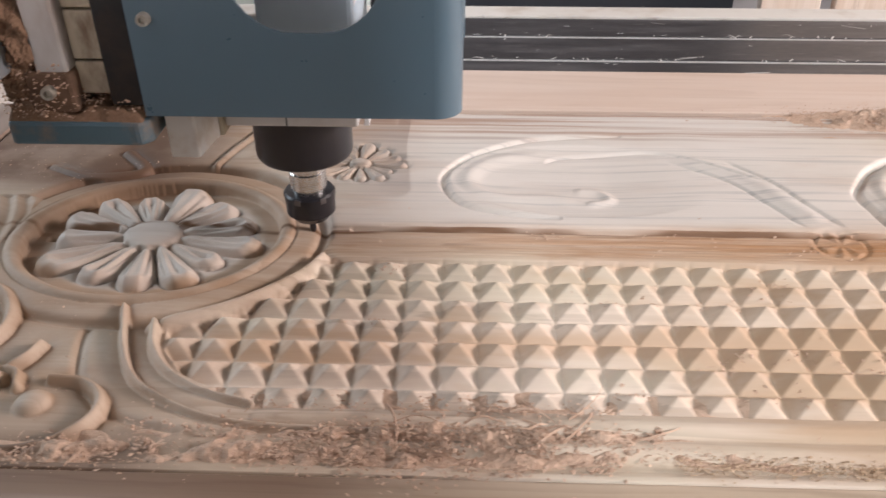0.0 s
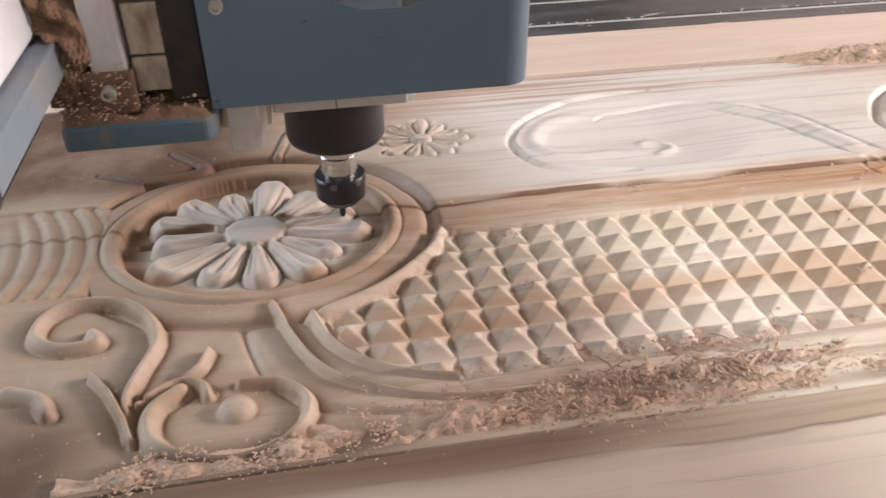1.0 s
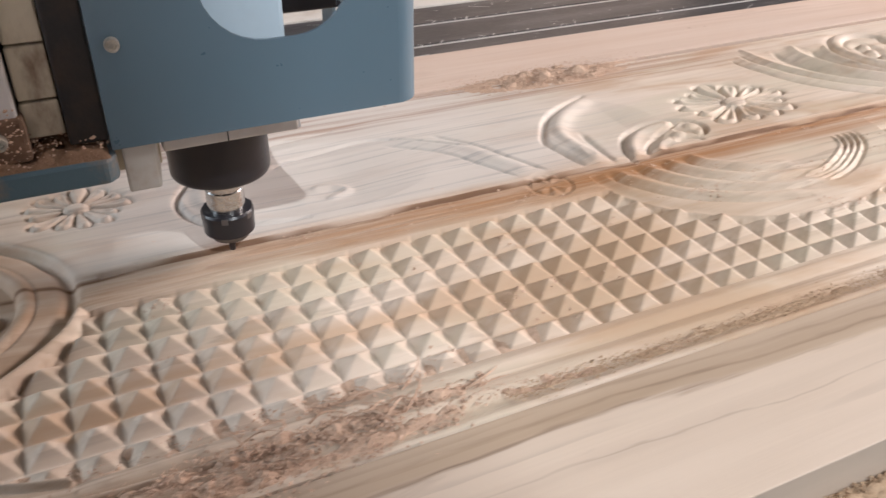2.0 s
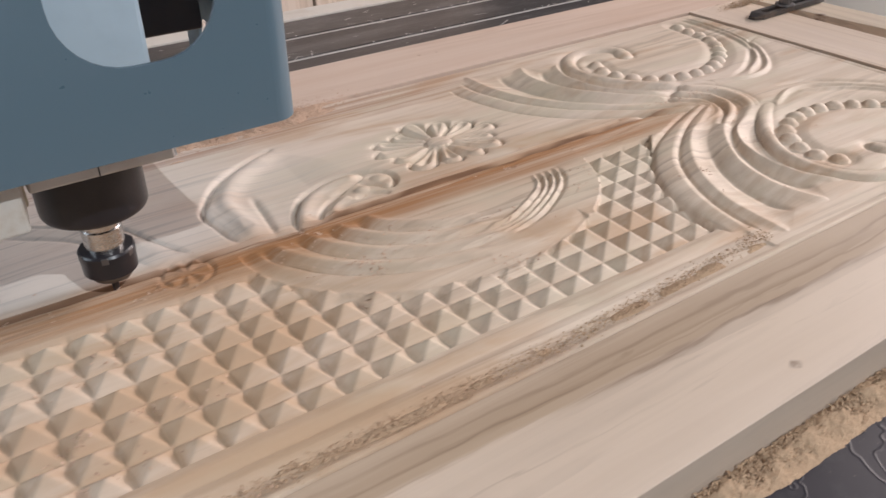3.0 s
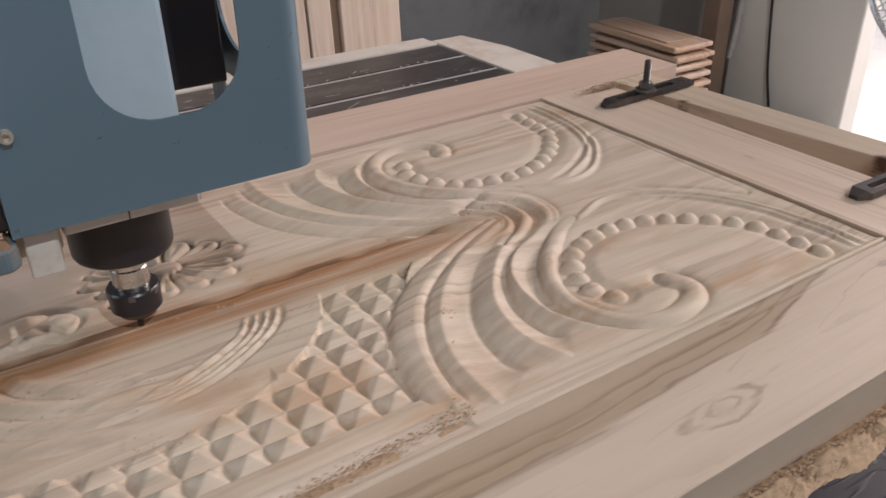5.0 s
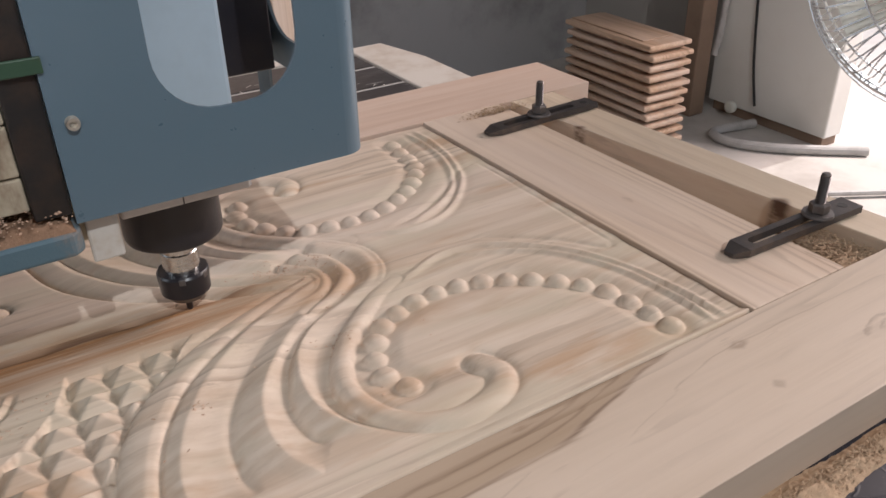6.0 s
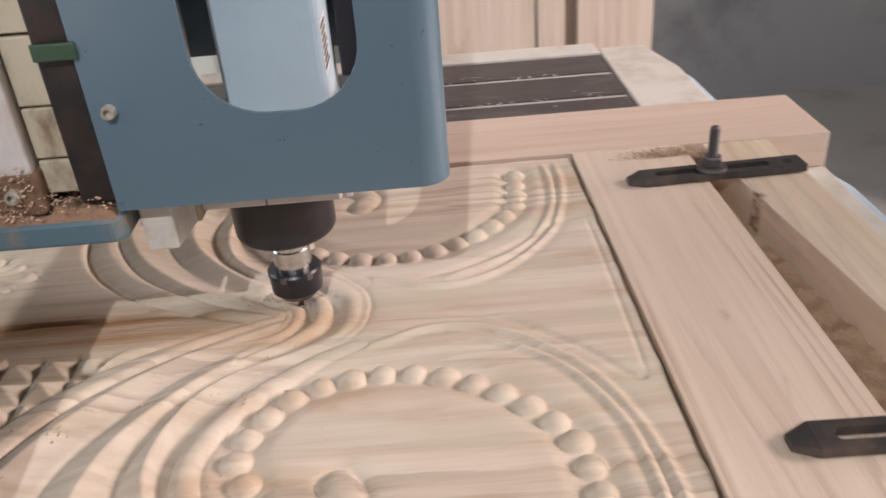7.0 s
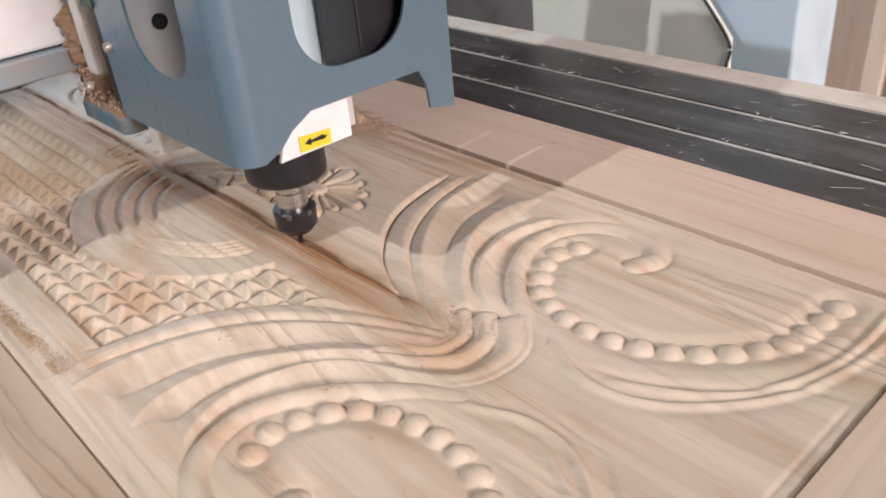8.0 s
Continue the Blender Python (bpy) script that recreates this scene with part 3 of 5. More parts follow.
# ---- machine bed ----
def machine_bed():
    bed = thing("machine_bed", "black-topped router bed with white dusty edge and pale blue side", "machine bed")
    part("top", box(-2.6, 0.49, -1.0, 0.42, -0.10, BED_Z, 0.002), BED, bed, "blue-black bed mat")
    part("edge_plate", prism([(0.492, -1.0), (0.66, -1.0), (0.66, 0.30), (0.602, 0.48), (0.602, 0.70), (0.575, 0.835), (0.492, 0.835)], -0.10, BED_Z - 0.001, 0.003), BEDEDGE, bed, "dusty white end plate")
    part("back_edge", box(-2.6, 0.49, 0.806, 0.865, -0.10, BED_Z, 0.002), BEDEDGE, bed, "dusty white back edge")
    part("side", prism([(0.60, -1.02), (0.70, -1.02), (0.70, 0.28), (0.64, 0.50), (0.635, 0.72), (0.60, 0.87), (-2.6, 0.87), (-2.6, 0.80), (0.55, 0.80)], -0.30, -0.075, 0.004), BLUE_LIGHT, bed, "pale blue side casting")
    for x in (-2.4, 0.3):
        for y in (-0.85, 0.7):
            part("leg", box(x, x + 0.14, y, y + 0.14, FLOOR_Z, -0.12, 0.006), BLUE_LIGHT, bed)
    for y0, y1 in ((0.424, 0.582), (0.592, 0.694), (0.704, 0.80)):
        part("bed_strip", box(-2.6, 0.488, y0, y1, -0.09, BED_Z - 0.002, 0.0025), SLAB, bed, "scratched black bed strip")
    for y in (0.582, 0.694):
        part("slot_rail", box(-2.6, 0.487, y + 0.002, y + 0.008, -0.09, BED_Z - 0.003), ALU, bed, "bright aluminium slot")
    # pale scratches on the strips
    bm = bmesh.new()
    r = random.Random(3)
    for k in range(110):
        x, y = r.uniform(-1.5, 0.46), r.uniform(0.46, 0.79)
        a, l, wd = r.gauss(0, 0.7), r.uniform(0.001, 0.004) + 0.020 * r.random() ** 4, r.uniform(0.0003, 0.0012)
        dx, dy = math.cos(a) * l, math.sin(a) * l * 0.7
        nx, ny = -math.sin(a) * wd, math.cos(a) * wd
        z = BED_Z - 0.0005
        bm.faces.new([bm.verts.new(c) for c in ((x - dx - nx, y - dy - ny, z), (x + dx - nx, y + dy - ny, z + 0.0004), (x + dx + nx, y + dy + ny, z + 0.0004), (x - dx + nx, y - dy + ny, z))])
    for k in range(26):
        x, y = r.uniform(-0.5, 0.48), r.uniform(-0.75, -0.47)
        a, l, wd = r.uniform(0, 3.1), r.uniform(0.003, 0.010), r.uniform(0.0002, 0.0004)
        dx, dy = math.cos(a) * l, math.sin(a) * l
        nx, ny = -math.sin(a) * wd, math.cos(a) * wd
        z = BED_Z + 0.0008
        bm.faces.new([bm.verts.new(c) for c in ((x - dx - nx, y - dy - ny, z), (x + dx - nx, y + dy - ny, z), (x + dx + nx, y + dy + ny, z), (x - dx + nx, y - dy + ny, z))])
    # chips caught along the slots and scattered on the strips
    for k in range(150):
        x = r.uniform(-1.5, 0.47)
        y = (0.587, 0.699, 0.803)[k % 3] + r.gauss(0, 0.003) if k < 150 else r.uniform(0.44, 0.80)
        a, l, wd = r.uniform(0, 3.1), 0.0015 + 0.011 * r.random() ** 3, r.uniform(0.0006, 0.0016)
        c, q, z = math.cos(a), math.sin(a), BED_Z + 0.0002 * (k % 5)
        mid = r.uniform(-0.6, 0.6) * l
        bm.faces.new([bm.verts.new(p) for p in ((x - c * l - q * wd, y - q * l + c * wd, z), (x - c * l + q * wd, y - q * l - c * wd, z), (x - q * mid + q * wd, y + c * mid - c * wd, z + 0.0014), (x + c * l, y + q * l, z + 0.0004), (x - q * mid - q * wd, y + c * mid + c * wd, z + 0.0016))])
    tagged(part("scratch", bm, PALE, bed, "pale scratches and shavings"), kind="stuff")


machine_bed()

# ---- the door being carved ----
MIRROR = -0.036
XS0, XS1, YS0, YS1 = -1.56, 0.3407, -0.3049, 0.2775


CARVED = {}


def relief():
    nx, ny = 1600, 490
    X, Y = np.meshgrid(np.linspace(XS0, XS1, nx), np.linspace(YS0, YS1, ny))
    base = -0.0025
    Z = np.full_like(X, base)

    def near(points, pad, samples):
        path = spline(points, samples)
        lo, hi = path.min(0) - pad, path.max(0) + pad
        j0, j1 = np.searchsorted(Y[:, 0], (lo[1], hi[1]))
        i0, i1 = np.searchsorted(X[0], (lo[0], hi[0]))
        sub = (slice(j0, max(j1, j0 + 1)), slice(i0, max(i1, i0 + 1)))
        x, y = X[sub], Y[sub]
        best, where = np.full(x.shape, 9.0), np.zeros(x.shape)
        for k in range(samples - 1):
            a, d = path[k], path[k + 1] - path[k]
            t = np.clip(((x - a[0]) * d[0] + (y - a[1]) * d[1]) / max(d @ d, 1e-12), 0, 1)
            dist = np.hypot(x - a[0] - t * d[0], y - a[1] - t * d[1])
            hit = dist < best
            best, where = np.where(hit, dist, best), np.where(hit, (k + t) / (samples - 1), where)
        return sub, best, where

    def ridge(points, w0, w1=None, crest=0.0, drop=0.006, groove=0.003, fade=0.004, samples=60, power=2.0, sink=0.0, over=False, rise=0.0):
        """A rounded raised band along a curve, with a groove beside it."""
        sub, d, s = near(points, 0.03, samples)
        w = w0 + ((w1 or w0) - w0) * s
        if rise:
            drop, groove = drop * np.clip(0.12 + 4 * s, 0, 1), groove * np.clip(5 * s, 0, 1)
        inside = crest - drop * np.clip(d / w, 0, 1) ** power - sink * np.clip(s * 6 - 5, 0, 1) ** 2 - rise * np.clip(1 - 5 * s, 0, 1) ** 1.5
        if over:
            inside = inside - 0.004 * s
            groove = groove * np.clip(1 - 1.6 * s, 0, 1)
            Z[sub] = np.where(d < w, np.maximum(inside, Z[sub]), Z[sub] - groove * np.exp(-np.maximum(d - w, 0) / fade))
            return
        Z[sub] = np.where(d < w, inside, Z[sub] - groove * np.exp(-np.maximum(d - w, 0) / fade))

    def groove(points, w, depth, samples=50):
        sub, d, s = near(points, 4 * w, samples)
        Z[sub] -= depth * np.exp(-(d / w) ** 2) * np.clip(np.minimum(s, 1 - s) * 8 + 0.25, 0, 1)

    def scoop(points, w0, w1, floor, samples=50):
        sub, d, s = near(points, 0.03, samples)
        w = w0 + (w1 - w0) * s
        m = np.clip(1.25 - d / w, 0, 1)
        m = m * m * (3 - 2 * m)
        Z[sub] = Z[sub] * (1 - m) + floor * m

    def loft(guides, levels, bends, ground=-0.0027, level=-0.0022, samples=560, steps=60):
        """Flutes laid over a family of guide curves, each at its own level; bends shape the rise from one to the next."""
        lines = np.array([spline(g, samples) for g in guides])
        run = np.linspace(0, 1, samples)
        amp = np.clip(0.20 + 2.4 * run, 0, 1)
        end = np.sqrt(1 - np.clip((run - 0.90) / 0.10, 0, 1) ** 2)
        open_end = 1 - np.clip((run - 0.84) / 0.16, 0, 1) ** 1.5
        total, count = np.zeros(X.size), np.zeros(X.size)
        for i in range(len(guides) - 1):
            a, b = levels[i], levels[i + 1]
            for f in np.linspace(0, 1, steps):
                p = lines[i] * (1 - f) + lines[i + 1] * f
                t = f if b > a else 1 - f
                t = t ** bends[i]
                t = 0.75 * t + 0.25 * t * t * (3 - 2 * t)
                z = level + (min(a, b) + abs(b - a) * t - level) * amp
                z = np.where(z > ground, ground + (z - ground) * end, ground + (z - ground) * open_end)
                ix = np.clip(np.rint((p[:, 0] - XS0) / (XS1 - XS0) * (nx - 1)).astype(int), 0, nx - 1)
                iy = np.clip(np.rint((p[:, 1] - YS0) / (YS1 - YS0) * (ny - 1)).astype(int), 0, ny - 1)
                np.add.at(total, iy * nx + ix, z)
                np.add.at(count, iy * nx + ix, 1)
        hit = (count > 0).reshape(X.shape)
        Z[:] = np.where(hit, (total / np.maximum(count, 1)).reshape(X.shape), Z)

    def ball(cx, cy, r, crest=0.0, drop=0.007, squash=1.0):
        d = np.hypot(X - cx, (Y - cy) / squash) / r
        Z[:] = np.where(d < 1, np.maximum(Z, crest - drop * (1 - np.sqrt(np.clip(1 - d * d, 0, 1)))), Z)

    def flower(cx, cy, ax, ay, petals, floor, crest, turn=0.0, crease=0.006, core=0.25, full=2.1, pleat=0.0):
        dx, dy = (X - cx) / ax, (Y - cy) / ay
        rho, th = np.hypot(dx, dy), np.arctan2(dy, dx) + turn
        u = th * petals / (2 * math.pi) + 0.12 * np.sin(th * 2 + 1)
        c = np.abs(u - np.floor(u) - 0.5) * 2
        k = np.floor(u) % petals
        long = 0.92 + 0.09 * np.sin(k * 2.4 + 1.0)
        tip = rho / (long * (1 - 0.20 * c ** 2.5))
        body = np.clip(1 - c ** full, 0, 1) ** 0.75 * np.clip((1.03 - tip) * 8, 0, 1) ** 0.5
        high = crest - 0.0045 * np.clip(1 - rho, 0, 1) + 0.001 * np.sin(k * 3.1)
        z = floor + (high - floor) * body - crease * np.exp(-(c / 0.32) ** 2) * np.clip(rho * 2.2 - 0.45, 0, 1) * np.clip((0.97 - tip) * 6, 0, 1) * (0.6 + 0.4 * np.sin(k * 1.7))
        z = z - pleat * np.exp(-((c - 0.52 - 0.05 * np.sin(k * 2.9)) / 0.13) ** 2) * np.clip(1.15 - tip, 0, 1) * np.clip(rho * 4 - 0.8, 0, 1)
        m = tip < 1.03
        Z[:] = np.where(m, z, Z - 0.0025 * np.exp(-(tip - 1.03) / 0.06))
        ring = rho < core
        Z[:] = np.where(ring, crest - 0.0008 - 0.0035 * (rho / core) ** 4 + 0.0004 * np.sin(dy * 40), Z)
        edge = (rho >= core) & (rho < core * 1.35)
        Z[:] = np.where(edge, Z - 0.003 * (1 - (rho - core) / (core * 0.35)), Z)

    def mir(points):
        return [(x, MIRROR - y) for x, y in points]

    # ---- diamond field ----
    u, v = (X + 0.532) / 0.0318, (Y + 0.238) / 0.0277
    fu, fv = np.abs(u - np.floor(u) - 0.5), np.abs(v - np.floor(v) - 0.5)
    jit = np.sin(np.floor(u) * 12.7 + np.floor(v) * 5.3)
    dia = -0.0010 - 0.0006 * (jit * 0.5 + 0.5) - 0.0245 * np.maximum(fu, fv)
    ring_r = np.hypot((X + 1.318) / 0.168, (Y + 0.012) / 0.139)
    oval_r = np.hypot((X + 0.415) / 0.203, (Y + 0.018) / 0.153)
    line_a = np.interp(Y, (-0.24, -0.215, -0.163, -0.11, -0.06, 0.0), (-0.216, -0.209, -0.190, -0.158, -0.118, -0.06))
    near_arc = np.interp(Y, (-0.24, -0.233, -0.224, -0.205, -0.178, -0.145, -0.10, 0.0), (-1.165, -1.172, -1.202, -1.232, -1.253, -1.262, -1.262, -1.262))
    field = (Y < -0.0455) & (Y > -0.2395) & (ring_r > 1.03) & (oval_r > 1.02) & (X < line_a) & (X > near_arc)
    Z = np.where(field, dia, Z)

    # ---- stepped edge along the near side of the field ----
    strip = (Y < -0.2395) & (X > -1.17) & (X < -0.2)
    Z = np.where(strip, -0.0038 + 0.0022 * np.exp(-((Y + 0.251) / 0.006) ** 2) - 0.0014 * np.exp(-((Y + 0.2625) / 0.003) ** 2) + 0.0020 * np.exp(-((Y + 0.274) / 0.006) ** 2) - 0.0014 * np.exp(-((Y + 0.287) / 0.004) ** 2), Z)

    # ---- half oval of ribs in the middle ----
    inside = (oval_r < 1.02) & (Y < -0.012)
    Z = np.where(inside, -0.0046 - 0.0022 * np.exp(-((oval_r - 1.0) / 0.05) ** 2) * (X < -0.30), Z)
    # terraces at one end, fine ribs at the other
    for pts in (
        [(-0.600, -0.022), (-0.592, -0.045), (-0.568, -0.080), (-0.536, -0.108), (-0.488, -0.132), (-0.430, -0.146)],
        [(-0.566, -0.020), (-0.550, -0.055), (-0.514, -0.091), (-0.456, -0.120), (-0.400, -0.128)],
        [(-0.532, -0.022), (-0.523, -0.042), (-0.496, -0.073), (-0.445, -0.100), (-0.395, -0.106)],
        [(-0.500, -0.022), (-0.485, -0.048), (-0.440, -0.078), (-0.400, -0.085)],
    ):
        groove(pts, 0.0034, 0.0040)
        groove([(x + 0.012, y + 0.007) for x, y in pts], 0.0065, -0.0030)
    for k in range(4):
        d = 0.0105 * k
        groove([(-0.252 - d, -0.046), (-0.262 - d, -0.066), (-0.284 - d, -0.087 + 0.1 * d), (-0.332 - d, -0.115 + 0.25 * d), (-0.380 - d * 0.6, -0.129 + 0.55 * d)], 0.0026, 0.0036)
        groove([(-0.257 - d, -0.046), (-0.267 - d, -0.066), (-0.289 - d, -0.085 + 0.1 * d), (-0.335 - d, -0.111 + 0.25 * d), (-0.382 - d * 0.6, -0.125 + 0.55 * d)], 0.0026, -0.0026)

    # ---- strip that the cutter works on ----
    work = (Y > -0.0455) & (Y < 0.004) & (X > -1.15) & (X < 0.0) & ~inside
    Z = np.where(work, -0.0048 + 0.0005 * np.sin(Y * 1500) + 0.0004 * lumpy(X * 0.1, Y, 900, 2), Z)
    Z -= 0.0035 * np.exp(-((Y - 0.002) / 0.0016) ** 2) * ((X > -1.13) & (X < -0.05))
    Z -= 0.0022 * np.exp(-((Y - 0.0085) / 0.0012) ** 2) * ((X > -1.10) & (X < -0.10))
    Z -= 0.002 * np.exp(-((Y + 0.018) / 0.0014) ** 2) * ((X > -1.10) & (X < -0.70))

    # ---- fans and bead rows at the right-hand end ----
    bead_line = [(0.024, -0.217), (0.014, -0.182), (0.044, -0.132), (0.094, -0.111), (0.147, -0.111), (0.195, -0.131), (0.232, -0.162), (0.259, -0.204), (0.267, -0.279)]
    f_one = [(0.015, 0.017), (0.036, -0.003), (0.037, -0.027), (0.022, -0.045), (-0.020, -0.056), (-0.060, -0.073), (-0.104, -0.110)]
    f_two = [(0.036, 0.028), (0.057, 0.006), (0.060, -0.026), (0.048, -0.044), (0.030, -0.058), (0.006, -0.071), (-0.026, -0.094), (-0.062, -0.134)]
    f_three = [(0.061, 0.034), (0.086, 0.008), (0.090, -0.026), (0.080, -0.050), (0.062, -0.064), (0.036, -0.077), (-0.003, -0.094), (-0.031, -0.122)]
    f_curl = [(0.098, -0.066), (0.056, -0.091), (0.010, -0.132), (-0.018, -0.182), (-0.016, -0.226), (0.006, -0.257), (0.042, -0.272), (0.082, -0.263), (0.097, -0.243), (0.089, -0.224)]
    arc_a = [(0.105, -0.072), (0.165, -0.051), (0.222, -0.065), (0.279, -0.122), (0.304, -0.181), (0.315, -0.236), (0.317, -0.296)]
    arc_b = [(0.175, -0.062), (0.235, -0.092), (0.273, -0.133), (0.297, -0.191), (0.304, -0.249), (0.302, -0.294)]
    flutes = (
        [(0.020, -0.012), (-0.050, -0.035), (-0.115, -0.065), (-0.153, -0.096), (-0.180, -0.128), (-0.197, -0.160), (-0.207, -0.195), (-0.213, -0.225), (-0.214, -0.252)],
        [(0.024, -0.018), (-0.040, -0.042), (-0.097, -0.078), (-0.134, -0.108), (-0.157, -0.138), (-0.175, -0.170), (-0.187, -0.205), (-0.194, -0.235), (-0.197, -0.262)],
        [(0.026, -0.021), (-0.035, -0.047), (-0.088, -0.080), (-0.124, -0.110), (-0.147, -0.140), (-0.165, -0.172), (-0.177, -0.205), (-0.184, -0.235), (-0.187, -0.266)],
        [(0.030, -0.025), (-0.020, -0.052), (-0.060, -0.072), (-0.104, -0.110), (-0.134, -0.147), (-0.152, -0.180), (-0.164, -0.215), (-0.168, -0.250), (-0.168, -0.286)],
        [(0.036, -0.030), (-0.005, -0.060), (-0.049, -0.088), (-0.082, -0.123), (-0.106, -0.160), (-0.119, -0.190), (-0.124, -0.216), (-0.126, -0.240), (-0.124, -0.262)],
        [(0.046, -0.037), (0.012, -0.066), (-0.026, -0.094), (-0.062, -0.134), (-0.082, -0.166), (-0.091, -0.195), (-0.094, -0.220), (-0.090, -0.246), (-0.078, -0.270)],
        [(0.055, -0.046), (0.022, -0.072), (-0.014, -0.098), (-0.045, -0.132), (-0.063, -0.168), (-0.069, -0.192), (-0.069, -0.210), (-0.066, -0.228), (-0.060, -0.244)],
        [(0.070, -0.056), (0.036, -0.077), (-0.003, -0.094), (-0.031, -0.122), (-0.045, -0.155), (-0.050, -0.188), (-0.047, -0.212), (-0.039, -0.232), (-0.026, -0.250)],
        [(0.088, -0.066), (0.050, -0.086), (0.012, -0.104), (-0.018, -0.132), (-0.035, -0.166), (-0.039, -0.195), (-0.035, -0.215), (-0.026, -0.232), (-0.014, -0.250)],
        [(0.100, -0.070), (0.058, -0.093), (0.022, -0.112), (-0.006, -0.138), (-0.024, -0.170), (-0.029, -0.197), (-0.026, -0.215), (-0.018, -0.230), (-0.006, -0.246)],
    )
    levels = (-0.0085, -0.0012, -0.0046, 0.0004, -0.0092, 0.0008, -0.0088, 0.0006, -0.0085, -0.0075)
    bends = (0.6, 0.9, 1.1, 1.6, 0.9, 1.5, 0.9, 1.2, 1.0)
    for side in (mir, list):
        far = side is mir
        scoop(side(bead_line), 0.022, 0.022, -0.0075)
        for arc in (arc_a, arc_b):
            groove(side(arc), 0.0105, 0.0028)
            groove(side(arc), 0.0046, -0.0058)
        loft([side(g) for g in flutes], levels, bends)
        ridge(side(f_curl), 0.0085, 0.0150, 0.0006, 0.0072, 0.0036, 0.005, power=2.3, rise=0.0033)
        if not far:
            # broad rounded lobes at the throat
            scoop(f_two[:6], 0.034, 0.012, -0.0075)
            ridge(f_one, 0.0110, 0.0035, -0.0010, 0.0070, 0.0028, 0.003, over=True)
            ridge(f_two, 0.0130, 0.0040, 0.0002, 0.0080, 0.0030, 0.004, over=True)
            ridge(f_three, 0.0170, 0.0040, 0.0006, 0.0080, 0.0040, 0.0035, over=True)
        groove(side(flutes[2]), 0.0020, 0.0032)
        groove(side(flutes[0]), 0.0030, 0.0036)
        groove(side(flutes[4][3:]), 0.0045, 0.0022)
        groove(side(flutes[6][3:]), 0.0040, 0.0022)
        path = spline(side(bead_line), 400)
        run = np.r_[0, np.cumsum(np.hypot(*np.diff(path, axis=0).T))]
        for k, at in enumerate(np.linspace(0.0, run[-1] - 0.004, 18)):
            ball(np.interp(at, run, path[:, 0]), np.interp(at, run, path[:, 1]), 0.0114 + 0.0007 * math.sin(k * 2.3), 0.0012, 0.0095)
    groove([(0.328, 0.125), (0.328, 0.05), (0.327, -0.05), (0.325, -0.137)], 0.0022, 0.0015)
    groove([(0.328, 0.125), (0.300, 0.120), (0.262, 0.088), (0.20, 0.048), (0.15, 0.03)], 0.004, 0.0025)
    groove([(0.325, -0.137), (0.312, -0.135), (0.28, -0.095), (0.22, -0.045), (0.16, -0.03)], 0.004, 0.0025)

    # ---- rosette in its ring at the left-hand end ----
    low = np.clip((-1.215 - X) / 0.06, 0, 1) * np.clip((-0.06 - Y) / 0.05, 0, 1) * (ring_r > 1.0) * ~field
    Z -= 0.0047 * low
    groove([(-1.328, -0.135), (-1.322, -0.175), (-1.305, -0.218), (-1.268, -0.250), (-1.22, -0.268)], 0.004, 0.004)
    dish = np.hypot((X + 1.318) / 0.121, (Y + 0.012) / 0.099)
    Z = np.where(ring_r < 1.0, -0.0035 - 0.0035 * np.clip(ring_r - 0.78, 0, 1) * 4, Z)
    Z -= 0.006 * np.exp(-((ring_r - 0.97) / 0.035) ** 2)
    Z = np.where(dish < 1.0, -0.0105 - 0.0065 * np.clip((-1.30 - X) / 0.08 + (Y - 0.0) / 0.08, 0, 1), Z)
    rim = (dish - 1.06) * 0.11
    Z = np.where(np.abs(rim) < 0.0075, -0.0008 - 0.0052 * (rim / 0.0075) ** 2, Z)
    flower(-1.318, -0.012, 0.108, 0.091, 13, -0.0175, 0.0004, 0.35, crease=0.0085, core=0.25, full=3.2, pleat=0.0075)
    for pts, w0, w1 in (
        ([(-1.150, -0.046), (-1.165, -0.075), (-1.200, -0.110), (-1.231, -0.131), (-1.272, -0.148)], 0.0065, 0.009),
        ([(-1.304, -0.126), (-1.288, -0.173), (-1.269, -0.209), (-1.242, -0.232), (-1.204, -0.251), (-1.161, -0.259), (-1.10, -0.262), (-1.0, -0.263)], 0.0042, 0.0035),
        ([(-1.272, -0.146), (-1.262, -0.178), (-1.241, -0.206), (-1.208, -0.227), (-1.172, -0.238)], 0.0055, 0.004),
        ([(-1.441, -0.138), (-1.437, -0.150), (-1.462, -0.152), (-1.484, -0.136), (-1.481, -0.111), (-1.457, -0.097), (-1.421, -0.104), (-1.398, -0.131), (-1.391, -0.160), (-1.400, -0.190), (-1.407, -0.220), (-1.400, -0.252)], 0.0085, 0.0065),
        ([(-1.434, -0.188), (-1.419, -0.210), (-1.405, -0.240), (-1.398, -0.257)], 0.004, 0.004),
        ([(-1.398, -0.224), (-1.377, -0.207), (-1.358, -0.193), (-1.352, -0.176)], 0.0035, 0.0055),
        ([(-1.392, -0.217), (-1.373, -0.205), (-1.356, -0.209), (-1.350, -0.223)], 0.0045, 0.0055),
        ([(-1.370, -0.214), (-1.387, -0.231), (-1.386, -0.258), (-1.365, -0.278), (-1.335, -0.287), (-1.306, -0.282), (-1.284, -0.262), (-1.281, -0.238), (-1.299, -0.219), (-1.327, -0.215)], 0.0100, 0.0055),
        ([(-1.490, -0.195), (-1.468, -0.205), (-1.458, -0.222)], 0.011, 0.007),
    ):
        ridge(pts, 0.86 * w0, 0.84 * w1, 0.0006, 0.0082, 0.0028, 0.0045, power=1.5)
    ball(-1.330, -0.240, 0.0135, 0.0010, 0.010)
    ribs = (X < -1.455) & (Y > -0.085) & (Y < 0.055)
